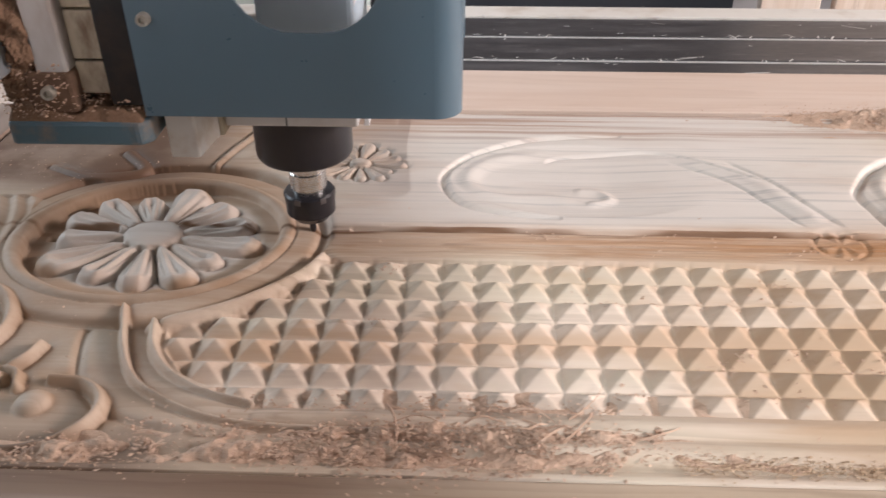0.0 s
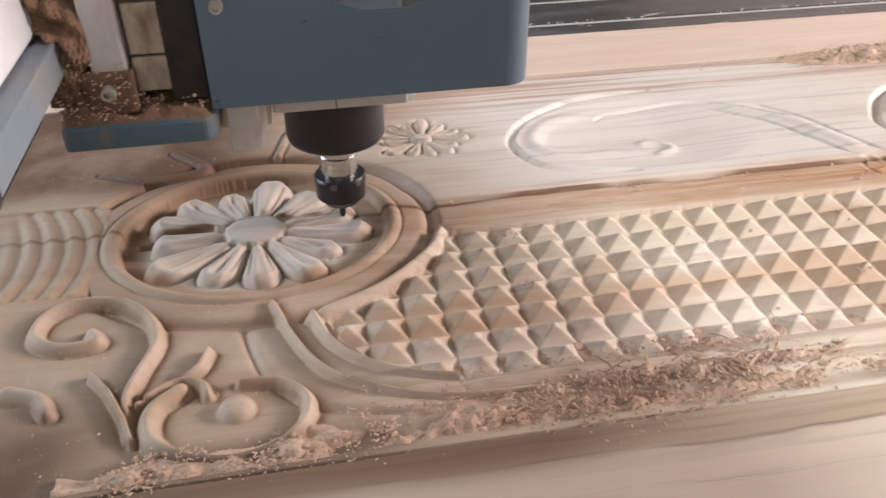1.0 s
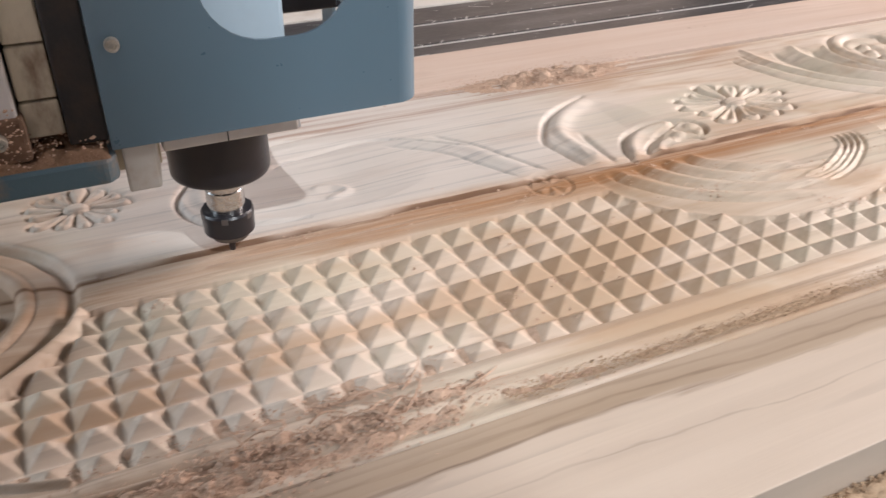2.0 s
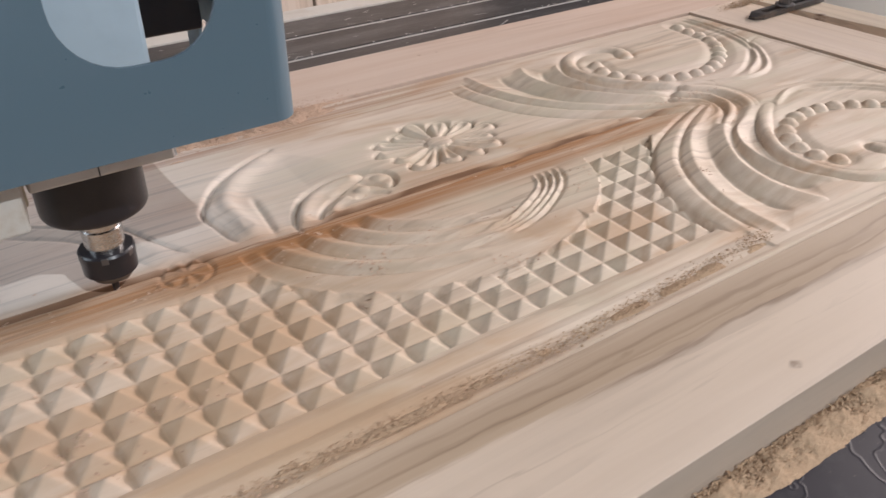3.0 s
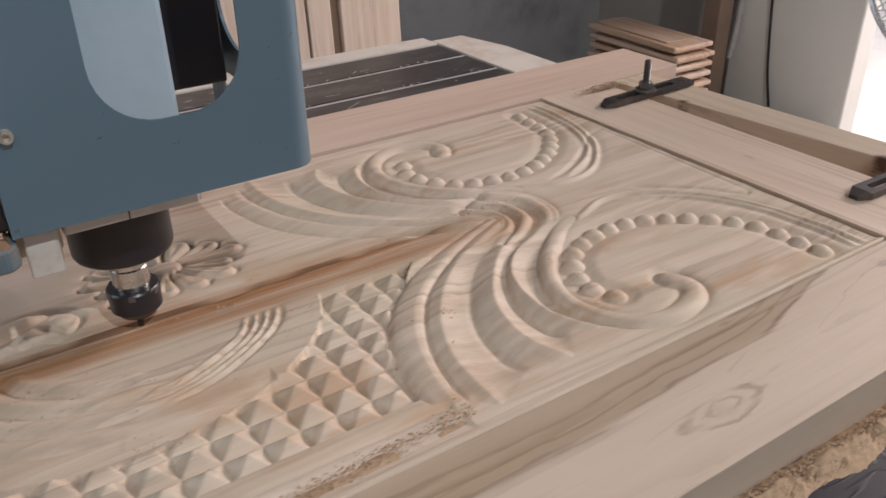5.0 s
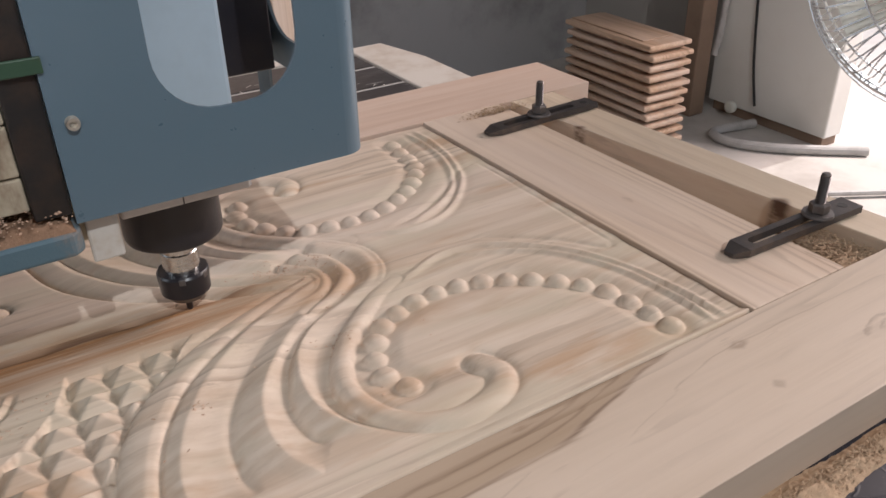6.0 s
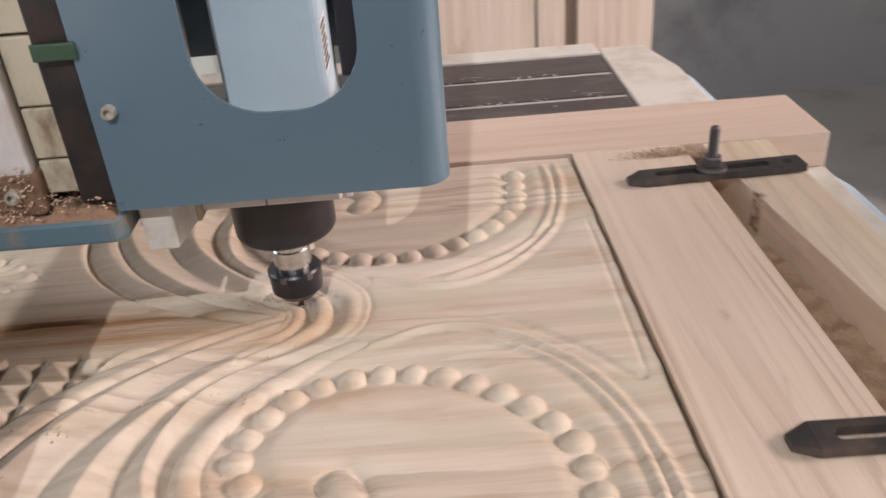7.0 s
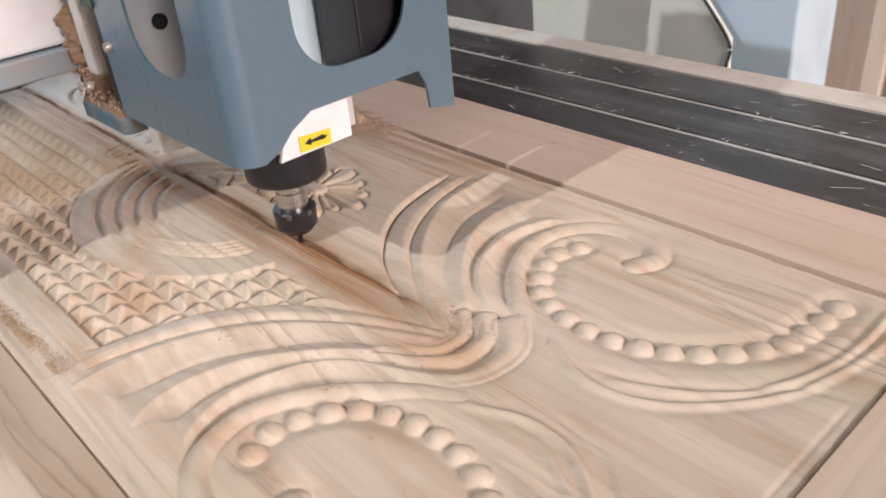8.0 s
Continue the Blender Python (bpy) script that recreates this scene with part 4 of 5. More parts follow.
    Z = np.where(ribs, -0.0048 + 0.0016 * np.sin((X + 0.35 * (Y + 0.03) ** 2 * 10) * 2 * math.pi / 0.0185) * np.clip((X + 1.545) * 60, 0, 1), Z)

    # ---- far half: tear-shaped leaves, scrolls and flowers ----
    flower(-0.324, 0.089, 0.088, 0.064, 13, -0.0135, 0.0016, 0.1, crease=0.0085, core=0.20)
    flower(-1.138, 0.139, 0.053, 0.047, 13, -0.0105, 0.0008, 0.3, crease=0.0050, core=0.22)
    lens = np.hypot((X + 0.895) / 0.142, (Y - 0.108) / 0.080)
    Z -= 0.0055 * np.clip(1 - lens ** 2, 0, 1) ** 0.6 * np.clip((-0.77 - X) / 0.10, 0, 1)
    groove([(-0.90, 0.058), (-0.94, 0.068), (-0.985, 0.068), (-1.012, 0.085), (-1.018, 0.112), (-0.995, 0.146), (-0.94, 0.168)], 0.010, -0.0038)
    groove([(-0.93, 0.026), (-0.985, 0.034), (-1.028, 0.055), (-1.045, 0.105), (-1.020, 0.154), (-0.970, 0.190), (-0.926, 0.206), (-0.846, 0.214)], 0.0032, 0.0068)
    groove([(-0.934, 0.150), (-0.915, 0.162), (-0.837, 0.172), (-0.800, 0.168), (-0.765, 0.148), (-0.710, 0.104)], 0.0022, 0.0036)
    groove([(-0.90, 0.055), (-0.875, 0.068), (-0.885, 0.085), (-0.91, 0.086)], 0.006, -0.0030)
    # straps that sweep down to the boss, and the bowl with its inner scroll
    groove([(-0.80, 0.150), (-0.745, 0.105), (-0.720, 0.063), (-0.697, 0.018)], 0.0026, 0.0022)
    groove([(-0.79, 0.165), (-0.722, 0.112), (-0.698, 0.066), (-0.676, 0.022)], 0.011, -0.0030)
    groove([(-0.735, 0.150), (-0.697, 0.100), (-0.680, 0.060), (-0.660, 0.020)], 0.0028, 0.0034)
    bowl = np.hypot((X + 0.530) / 0.078, (Y - 0.085) / 0.088)
    Z -= 0.0060 * np.clip(1 - bowl ** 2, 0, 1) ** 0.8 * np.clip((-0.44 - X) / 0.06, 0, 1)
    groove([(-0.500, 0.186), (-0.547, 0.166), (-0.585, 0.138), (-0.609, 0.105), (-0.621, 0.080), (-0.618, 0.048), (-0.614, 0.012)], 0.0034, 0.0070)
    groove([(-0.500, 0.172), (-0.545, 0.150), (-0.578, 0.118), (-0.593, 0.084), (-0.592, 0.048), (-0.594, 0.006)], 0.011, -0.0062)
    groove([(-0.562, 0.094), (-0.566, 0.060), (-0.572, 0.026), (-0.576, 0.004)], 0.0040, 0.0034)
    groove([(-0.554, -0.002), (-0.546, 0.022), (-0.534, 0.045), (-0.514, 0.068), (-0.484, 0.078), (-0.455, 0.076), (-0.428, 0.068)], 0.0030, 0.0078)
    groove([(-0.546, 0.004), (-0.535, 0.024), (-0.520, 0.044), (-0.498, 0.060), (-0.472, 0.064), (-0.450, 0.062)], 0.0085, -0.0056)
    groove([(-0.526, 0.006), (-0.514, 0.024), (-0.497, 0.038), (-0.478, 0.044)], 0.0026, 0.0052)
    groove([(-0.512, 0.006), (-0.498, 0.020), (-0.480, 0.028)], 0.0055, -0.0040)
    groove([(-0.490, 0.046), (-0.470, 0.051), (-0.455, 0.056), (-0.438, 0.067), (-0.421, 0.060), (-0.415, 0.046), (-0.422, 0.030), (-0.434, 0.025), (-0.441, 0.036), (-0.456, 0.048)], 0.0026, 0.0078)
    for cx, cy, r in ((-0.432, 0.048, 0.0125), (-0.461, 0.034, 0.011)):
        ball(cx, cy, r, 0.0004, 0.006, 0.75)
    groove([(-0.475, 0.020), (-0.455, 0.022), (-0.440, 0.012)], 0.0024, 0.0050)
    d = np.hypot(X + 0.671, Y + 0.011)
    Z = np.where(d < 0.021, -0.0052 + 0.0008 * np.cos(np.arctan2(Y + 0.011, X + 0.671) * 7) * np.clip(d / 0.012, 0, 1), Z - 0.0016 * np.exp(-((d - 0.023) / 0.003) ** 2))
    fan = X > np.minimum(line_a, np.interp(MIRROR - Y, Y[:, 0], line_a[:, 0])) + 0.006
    S = Z.copy()
    S[1:-1, 1:-1] = (4 * Z[1:-1, 1:-1] + Z[:-2, 1:-1] + Z[2:, 1:-1] + Z[1:-1, :-2] + Z[1:-1, 2:]) / 8
    Z[:] = np.where(fan, S, Z)
    Z[:] = np.where(fan, -0.0035 + 0.92 * (Z + 0.0035), Z)
    ridge([(-1.262, 0.225), (-1.281, 0.175), (-1.294, 0.128)], 0.005, 0.004, -0.0008, 0.004, 0.003, 0.004)
    groove([(-1.292, 0.122), (-1.24, 0.112), (-1.195, 0.078), (-1.168, 0.03)], 0.003, 0.005)
    ridge([(-1.40, 0.155), (-1.37, 0.115), (-1.42, 0.10), (-1.47, 0.12)], 0.008, 0.006, -0.001, 0.005, 0.003, 0.005)
    # a split through the rosette and light tool marks everywhere
    crack = 0.013 * np.exp(-((Y + 0.004 - 0.003 * np.sin(X * 40)) / 0.0026) ** 2) * ((X > -1.425) & (X < -1.355))
    crack += 0.002 * np.exp(-((Y + 0.014 - 0.004 * np.sin(X * 55)) / 0.002) ** 2) * ((X > -1.27) & (X < -1.215))
    Z -= crack
    Z += 0.00007 * np.sin(Y * 2 * math.pi / 0.0043) + 0.00025 * lumpy(X, Y, 60, 8)
    # worn open joints to the rail and the far stile
    Z -= 0.004 * np.clip((X - 0.3374 + 0.0008 * lumpy(X, Y, 90, 17)) / 0.002, 0, 1)
    Z -= 0.006 * np.clip((Y - 0.2735 + 0.0010 * lumpy(X, Y, 70, 18)) / 0.003, 0, 1)
    near_rim = np.clip((-0.2935 - Y) / 0.006, 0, 1)
    Z = Z * (1 - near_rim) + near_rim * (-0.0008 - 0.0045 * np.clip((X - 0.06) * 8, 0, 1) * np.clip((-0.3015 - Y) / 0.002, 0, 1))
    # rim butts flush below the frame
    Z = np.minimum(Z, 0.0025)
    Z[0], Z[-1] = -0.03, -0.03
    Z[:, 0], Z[:, -1] = -0.03, -0.03
    # the cutter leaves no step sharper than its tip
    soft = Z.copy()
    soft[1:-1, 1:-1] = (4 * Z[1:-1, 1:-1] + Z[:-2, 1:-1] + Z[2:, 1:-1] + Z[1:-1, :-2] + Z[1:-1, 2:]) / 8
    soft[:2], soft[-2:], soft[:, :2], soft[:, -2:] = Z[:2], Z[-2:], Z[:, :2], Z[:, -2:]
    CARVED.update(x=X, y=Y, z=soft)
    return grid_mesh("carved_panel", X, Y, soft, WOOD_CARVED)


def carved_door():
    door = thing("carved_wood_leaf", "pale hardwood door leaf, carved in relief, lying on the bed", "carved woodwork")
    panel = relief()
    panel.parent = door
    panel["label"] = "carved panel with diamonds, rosette, fans and beads"
    part("stile", box(-1.80, 0.662, -0.435, -0.3062, BED_Z, 0, 0.0009), WOOD_X, door)
    part("stile", box(-1.80, 0.659, 0.2805, 0.415, BED_Z, 0, 0.0012), WOOD_PINK, door)
    part("rail", box(0.3415, 0.476, -0.3055, 0.2795, BED_Z, 0.0004, 0.0010), WOOD_Y, door)
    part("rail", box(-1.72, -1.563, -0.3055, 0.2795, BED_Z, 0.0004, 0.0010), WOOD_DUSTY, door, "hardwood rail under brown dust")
    return door


carved_door()
outer = tagged(part("packing_board", prism([(0.500, 0.279), (0.583, 0.279), (0.612, -0.305), (0.560, -0.305)], BED_Z, -0.001, 0.0012), WOOD_PACK), "loose tapered pale board packing the door's end", "board")


# ---- clamps ----
def hold_down_clamp(m, at):
    """A slotted bar from its tip at x = 0 to x = 0.198; the stud stands at x = at."""
    c = thing("hold_down_clamp", "dark steel slotted hold-down clamp bolted over the frame", "clamp", "hold-down clamps", m)
    part("bar", slotted_plate(0.0165, 0.198, -0.0138, 0.0138, (0.030, 0.160, -0.0056, 0.0056), 0.0055, 0.0080, Matrix.Translation((0, 0, 0.001))), CLAMP, c)
    nose = bmesh.new()
    low = [nose.verts.new((x, y, 0.001)) for x, y in ((0.0, -0.006), (0.0163, -0.0138), (0.0163, 0.0138), (0.0, 0.006))]
    top = [nose.verts.new((x, y, z)) for x, y, z in ((0.0, -0.006, 0.0055), (0.0163, -0.0138, 0.0090), (0.0163, 0.0138, 0.0090), (0.0, 0.006, 0.0055))]
    nose.faces.new(low[::-1])
    nose.faces.new(top)
    for k in range(4):
        nose.faces.new((low[k], low[(k + 1) % 4], top[(k + 1) % 4], top[k]))
    part("nose", nose, CLAMP, c)
    part("hole_plug", lathe([(0.0001, 0.0085), (0.0055, 0.0085), (0.0055, 0.0093), (0.0001, 0.0093)], 24, Matrix.Translation((0.181, 0, 0))), RUBBER, c, "dark drilled hole")
    here = Matrix.Translation((at, 0, 0))
    part("washer", lathe([(0.0165, 0.0092), (0.017, 0.0103), (0.0162, 0.0130), (0.008, 0.0134)], 40, here), STUD, c)
    part("nut", lathe([(0.0102, 0.0135), (0.0109, 0.0145), (0.0109, 0.0230), (0.0092, 0.0248), (0.006, 0.0248)], 6, here), STUD, c)
    prof = [(0.0052, 0.018)]
    for k in range(24):
        prof += [(0.0056, 0.0252 + k * 0.0013), (0.0048, 0.0258 + k * 0.0013)]
    prof += [(0.0051, 0.0575), (0.0036, 0.059)]
    part("stud", lathe(prof, 24, here), STUD, c)
    return c


def clamps():
    hold_down_clamp(pose(0.387, 0.1835, 0.0005, 0, 0, 2.5), 0.094)
    hold_down_clamp(pose(0.396, -0.228, 0.0005, 0, 0, -1.2), 0.138)


clamps()


# ---- sawdust ----
def chips(name, n, place, size, material, label, category="sawdust"):
    """Many small curled shavings, scattered by place(k) -> x, y, z."""
    r = random.Random(len(name) + n)
    co, faces = [], []
    for k in range(n):
        x, y, z = place(r)
        l, w, a = r.uniform(*size), r.uniform(0.0003, 0.0009), r.uniform(0, 6.28)
        t, curl = r.uniform(-0.5, 0.5), r.uniform(-1, 1) * l * 0.35
        ca, sa = math.cos(a), math.sin(a)
        i = len(co)
        for q in (-0.5, 0.0, 0.5):
            lift = curl * (0.25 - q * q) * 4 * 0.5
            zz = z + q * l * t * 0.5 + abs(lift) * 0.6
            side = lift * 0.8
            bx, by = x + ca * l * q - sa * side, y + sa * l * q + ca * side
            co.append((bx - sa * w, by + ca * w, zz))
            co.append((bx + sa * w, by - ca * w, zz + w * r.uniform(-0.5, 1.2)))
        faces += [(i, i + 1, i + 3, i + 2), (i + 2, i + 3, i + 5, i + 4)]
    me = bpy.data.meshes.new(name)
    me.from_pydata(co, [], faces)
    me.materials.append(material)
    return tagged(new(name, me), label, category, kind="stuff")


def clods(name, n, place, size, material, label):
    """Small angular crumbs and flakes of pressed dust."""
    r = random.Random(3 * n + len(name))
    co, faces = [], []
    for k in range(n):
        x, y, z = place(r)
        l = r.uniform(*size) * (0.5 + 0.5 * r.random() ** 2)
        a, flat = r.uniform(0, 6.28), r.uniform(0.25, 0.7)
        ca, sa = math.cos(a), math.sin(a)
        i = len(co)
        for px, py, pz in ((1, 0, 0), (0, 0.7, 0), (-1, 0, 0), (0, -0.7, 0), (0, 0, flat), (0, 0, -0.4)):
            qx, qy = px * l * r.uniform(0.55, 1.1), py * l * r.uniform(0.5, 1.1)
            co.append((x + ca * qx - sa * qy, y + sa * qx + ca * qy, z + pz * l + l * r.uniform(-0.2, 0.2)))
        for q in range(4):
            faces += [(i + q, i + (q + 1) % 4, i + 4), (i + (q + 1) % 4, i + q, i + 5)]
    me = bpy.data.meshes.new(name)
    me.from_pydata(co, [], faces)
    me.materials.append(material)
    return tagged(new(name, me), label, "sawdust", kind="stuff")


def heap(name, x0, x1, y0, y1, nx, ny, height, ground, material, label, seed):
    """A low uneven drift; height(X, Y) in metres above ground(X, Y)."""
    X, Y = np.meshgrid(np.linspace(x0, x1, nx), np.linspace(y0, y1, ny))
    grain = np.random.default_rng(seed).normal(0, 1, X.shape)
    grain = grain + 0.5 * (np.roll(grain, 1, 0) + np.roll(grain, 1, 1) + np.roll(np.roll(grain, 2, 1), 1, 0))
    h = height(X, Y)
    h = h + (0.0005 * lumpy(X, Y, 420, seed) + 0.00042 * grain) * np.clip(h / 0.003, 0.25, 1)
    ob = grid_mesh(name, X, Y, ground + h, material)
    return tagged(ob, label, "sawdust", kind="stuff")


def bumpy(t, *stops):
    return np.interp(t, [s[0] for s in stops], [s[1] for s in stops])


def sawdust():
    # red-brown drift over the near edge of the panel, in torn clumps that leave the mouldings bare
    def middle(x):
        return bumpy(x, (-1.42, -0.294), (-1.28, -0.288), (-1.15, -0.281), (-1.0, -0.266), (-0.93, -0.266), (-0.8, -0.284), (-0.6, -0.290))

    def spread(x):
        return bumpy(x, (-1.42, 0.010), (-1.28, 0.017), (-1.12, 0.021), (-1.0, 0.027), (-0.95, 0.023), (-0.89, 0.010), (-0.6, 0.004))

    def drift(X, Y):
        wide = spread(X) * (1 + 0.30 * lumpy(X, Y * 0, 90, 4))
        top = bumpy(X, (-1.42, 0.0040), (-1.2, 0.0050), (-1.05, 0.0062), (-0.95, 0.0062), (-0.89, 0.0030), (-0.6, 0.0008))
        d = (Y - middle(X)) / np.maximum(wide, 0.002)
        clump = np.clip(0.45 + 0.75 * lumpy(X, Y * 1.6, 95, 6) + 0.35 * lumpy(X, Y, 260, 7), -0.5, 1.5)
        bare = 0.0062 * np.exp(-((Y + 0.252) / 0.0055) ** 2) + 0.0028 * np.exp(-((Y + 0.274) / 0.004) ** 2)
        return top * clump * np.clip(1 - d * d, -0.6, 1) - bare - 0.012 * np.clip(np.abs(d) - 1, 0, 0.5)

    heap("sawdust_drift", -1.44, -0.80, -0.322, -0.215, 520, 110, drift, -0.0042, DUST_RED, "drift of red-brown sawdust along the panel's edge", 11)

    nests_a = random.Random(17)
    nests_a = [(nests_a.gauss(-1.03, 0.050) if k < 30 else nests_a.uniform(-1.40, -0.88), nests_a.gauss(0, 0.75), nests_a.uniform(0.004, 0.013)) for k in range(70)]

    def on_drift(r):
        nx, off, nr = r.choice(nests_a)
        x = nx + r.gauss(0, 1.6 * nr)
        y = float(middle(x)) + 0.8 * off * float(spread(x)) + r.gauss(0, 0.7 * nr)
        if abs(y + 0.252) < 0.006 and r.random() < 0.75:
            y -= 0.013 * r.choice((1, 1, -1))
        return x, min(max(y, -0.330), -0.232), -0.0035 + 0.0065 * r.random() * float(bumpy(x, (-1.4, 0.6), (-1.0, 1), (-0.9, 0.7), (-0.75, 0.45)))

    def low_drift(r):
        x = r.uniform(-1.40, -0.70)
        return x, min(float(middle(x)) - 0.006 + r.gauss(0, 0.55 * float(spread(x))), -0.236), -0.0030 + 0.0035 * r.random()

    clods("crumbs", 1000, on_drift, (0.0009, 0.0042), DUST_RED, "red-brown crumbs torn up along the drift")
    clods("crumbs", 1700, low_drift, (0.0006, 0.0018), DUST_RED, "fine red-brown crumbs over the drift")
    chips("shavings", 2500, on_drift, (0.0012, 0.0042), DUST_RED, "red-brown shavings lying on the sawdust drift")

    # long splinters over the drift
    r = random.Random(8)
    bm = bmesh.new()
    for k in range(16):
        x, y = -1.0 + r.gauss(0, 0.05), -0.262 + r.gauss(0, 0.012)
        a, l, bend = r.uniform(-1.0, 0.6), r.uniform(0.015, 0.050), r.uniform(-1.1, 1.1)
        w0 = r.uniform(0.0006, 0.0013)
        prev = None
        for q in range(9):
            along = q / 8
            aa = a + bend * along
            x, y = x + math.cos(aa) * l / 8, y + math.sin(aa) * l / 8
            z = 0.0015 + 0.0045 * math.sin(math.pi * along) + 0.0006 * r.random()
            w = w0 * (1 - 0.7 * along)
            sx, sy = -math.sin(aa) * w, math.cos(aa) * w
            ring = [bm.verts.new(c) for c in ((x - sx, y - sy, z), (x + sx, y + sy, z), (x, y, z + 1.4 * w))]
            if prev:
                for q2 in range(3):
                    bm.faces.new((prev[q2], prev[(q2 + 1) % 3], ring[(q2 + 1) % 3], ring[q2]))
            prev = ring
    tagged(part("splinters", bm, DUST_RED), "long brown wood splinters on the drift", "sawdust", kind="stuff")

    # loose dust at the end where the cut began
    def left(r):
        x, y = r.uniform(-1.55, -1.30), r.uniform(-0.29, 0.24)
        if y > -0.10 and math.hypot((x + 1.318) / 0.165, (y + 0.012) / 0.135) < 1:
            x, y = r.uniform(-1.55, -1.46), r.uniform(0.05, 0.25)
        return x, y, -0.004 + 0.002 * r.random()

    # crumbs that the cutter threw over the carving, in loose clusters
    def carved_z(x, y):
        X, Y, Z = CARVED["x"], CARVED["y"], CARVED["z"]
        i, j = int(np.searchsorted(X[0], x)), int(np.searchsorted(Y[:, 0], y))
        return float(Z[min(j, len(Y) - 1), min(i, len(X[0]) - 1)])

    nests = random.Random(71)
    nests = [(nests.uniform(-1.12, 0.05), nests.uniform(-0.22, 0.02), nests.uniform(0.006, 0.022)) for k in range(30)]

    def thrown(r):
        if r.random() < 0.85:
            nx, ny, nr = r.choice(nests)
            x, y = nx + r.gauss(0, nr), ny + r.gauss(0, 0.5 * nr)
        else:
            x, y = r.uniform(-1.15, 0.10), r.uniform(-0.27, 0.05)
        return x, y, carved_z(x, y) + 0.0004 + 0.0006 * r.random()

    chips("thrown_crumbs", 650, thrown, (0.0010, 0.0040), DUST_RED, "red-brown crumbs thrown over the carving")
    clods("dust_scatter", 900, left, (0.0005, 0.0018), DUST_RED, "red-brown dust scattered over the carving")

    # dust in the joint along the near stile
    def joint(X, Y):
        mid = -0.291 + 0.012 * bumpy(X, (-0.9, 0.0), (-0.45, 0.0), (-0.14, 1.3))
        on = np.clip(0.35 + 0.9 * lumpy(X, Y * 0, 60, 15), 0, 1) * np.clip((X + 0.9) * 12, 0, 1) * np.clip((-0.185 - X) * 30, 0, 1)
        d = (Y - mid) / 0.0075
        return 0.0030 * on * np.clip(1 - d * d, -1, 1) - 0.0012 - 0.006 * np.clip(0.15 - on, 0, 0.15) / 0.15

    heap("joint_sawdust", -0.92, -0.125, -0.306, -0.262, 420, 30, joint, -0.0035, DUST_TAN, "tan sawdust packed along the panel joint", 21)

    def in_joint(r):
        x = r.uniform(-0.88, -0.19)
        return x, -0.291 + 0.012 * float(bumpy(x, (-0.9, 0.0), (-0.45, 0.0), (-0.14, 1.3))) + r.gauss(0, 0.0045), -0.001 + 0.0025 * r.random()

    clods("joint_crumbs", 2600, in_joint, (0.0006, 0.0021), DUST_TAN, "tan crumbs along the panel joint")
    chips("joint_shavings", 500, in_joint, (0.001, 0.0035), DUST_TAN, "tan shavings along the panel joint")

    # dust bank on the bed along the door's near edge
    def bank(X, Y):
        off = 0.010 * np.clip((X + 0.15) / 0.35, 0, 1)
        wide = 0.020 + 0.005 * lumpy(X, Y * 0, 45, 31) - 0.25 * off
        d = np.abs(-0.438 - off - 0.25 * wide - Y) / wide * 1.1
        return 0.0095 * np.clip(1 - d, -0.3, 1) * (0.75 + 0.3 * lumpy(X, Y, 130, 33))

    heap("sawdust_bank", -0.75, 0.70, -0.490, -0.4335, 700, 46, bank, BED_Z, DUST_TAN, "bank of tan sawdust against the door's edge on the bed", 35)

    def on_bank(r):
        x = r.uniform(-0.72, 0.68)
        off = 0.010 * min(max((x + 0.15) / 0.35, 0), 1)
        y = max(-0.437 - off - abs(r.gauss(0, 0.0080)), -0.466 + 0.012 * r.random())
        return x, y, BED_Z + 0.001 + max(0, 0.009 * (1 + (y + 0.436 + off) / 0.022)) * r.uniform(0.6, 1.2)

    clods("bank_crumbs", 3600, on_bank, (0.0010, 0.0034), DUST_TAN, "tan crumbs on the sawdust bank")
    chips("bank_shavings", 6000, on_bank, (0.0016, 0.0056), DUST_TAN, "tan shavings on the sawdust bank")

    # drift on the far joint
    def far(X, Y):
        d = np.hypot((X + 0.50) / 0.14, (Y - 0.268) / 0.036)
        return 0.008 * np.clip(1 - d * d, -0.5, 1) * (0.7 + 0.5 * lumpy(X, Y, 110, 41)) - 0.001

    heap("sawdust_drift", -0.66, -0.34, 0.215, 0.325, 240, 80, far, -0.002, DUST_RED, "low drift of brown sawdust on the stile joint", 43)

    def on_far(r):
        return -0.50 + r.gauss(0, 0.065), 0.262 + r.gauss(0, 0.017), -0.001 + 0.006 * r.random()

    chips("shavings", 2000, on_far, (0.0012, 0.004), DUST_RED, "brown shavings on a low drift")

    # dust in the open slot beside the clamps, and by the far clamp
    def slot_fill(X, Y):
        return 0.030 * np.clip((-0.20 - Y) * 12, 0.03, 1) + 0.002 * lumpy(X, Y, 120, 51)

    heap("slot_sawdust", 0.4765, 0.562, -0.305, 0.279, 60, 260, slot_fill, BED_Z + 0.002, DUST_TAN, "tan sawdust filling the gap beside the rail", 53)

    def in_slot(r):
        return r.uniform(0.478, 0.552), r.uniform(-0.300, -0.21), -0.014 + 0.004 * r.random()

    chips("slot_shavings", 900, in_slot, (0.002, 0.006), DUST_TAN, "tan shavings in the gap")

    def by_clamp(r):
        return 0.455 + r.gauss(0, 0.025), 0.245 + abs(r.gauss(0, 0.012)), 0.001 + 0.003 * r.random()

    chips("clamp_shavings", 420, by_clamp, (0.002, 0.006), DUST_TAN, "tan shavings beside the clamp")

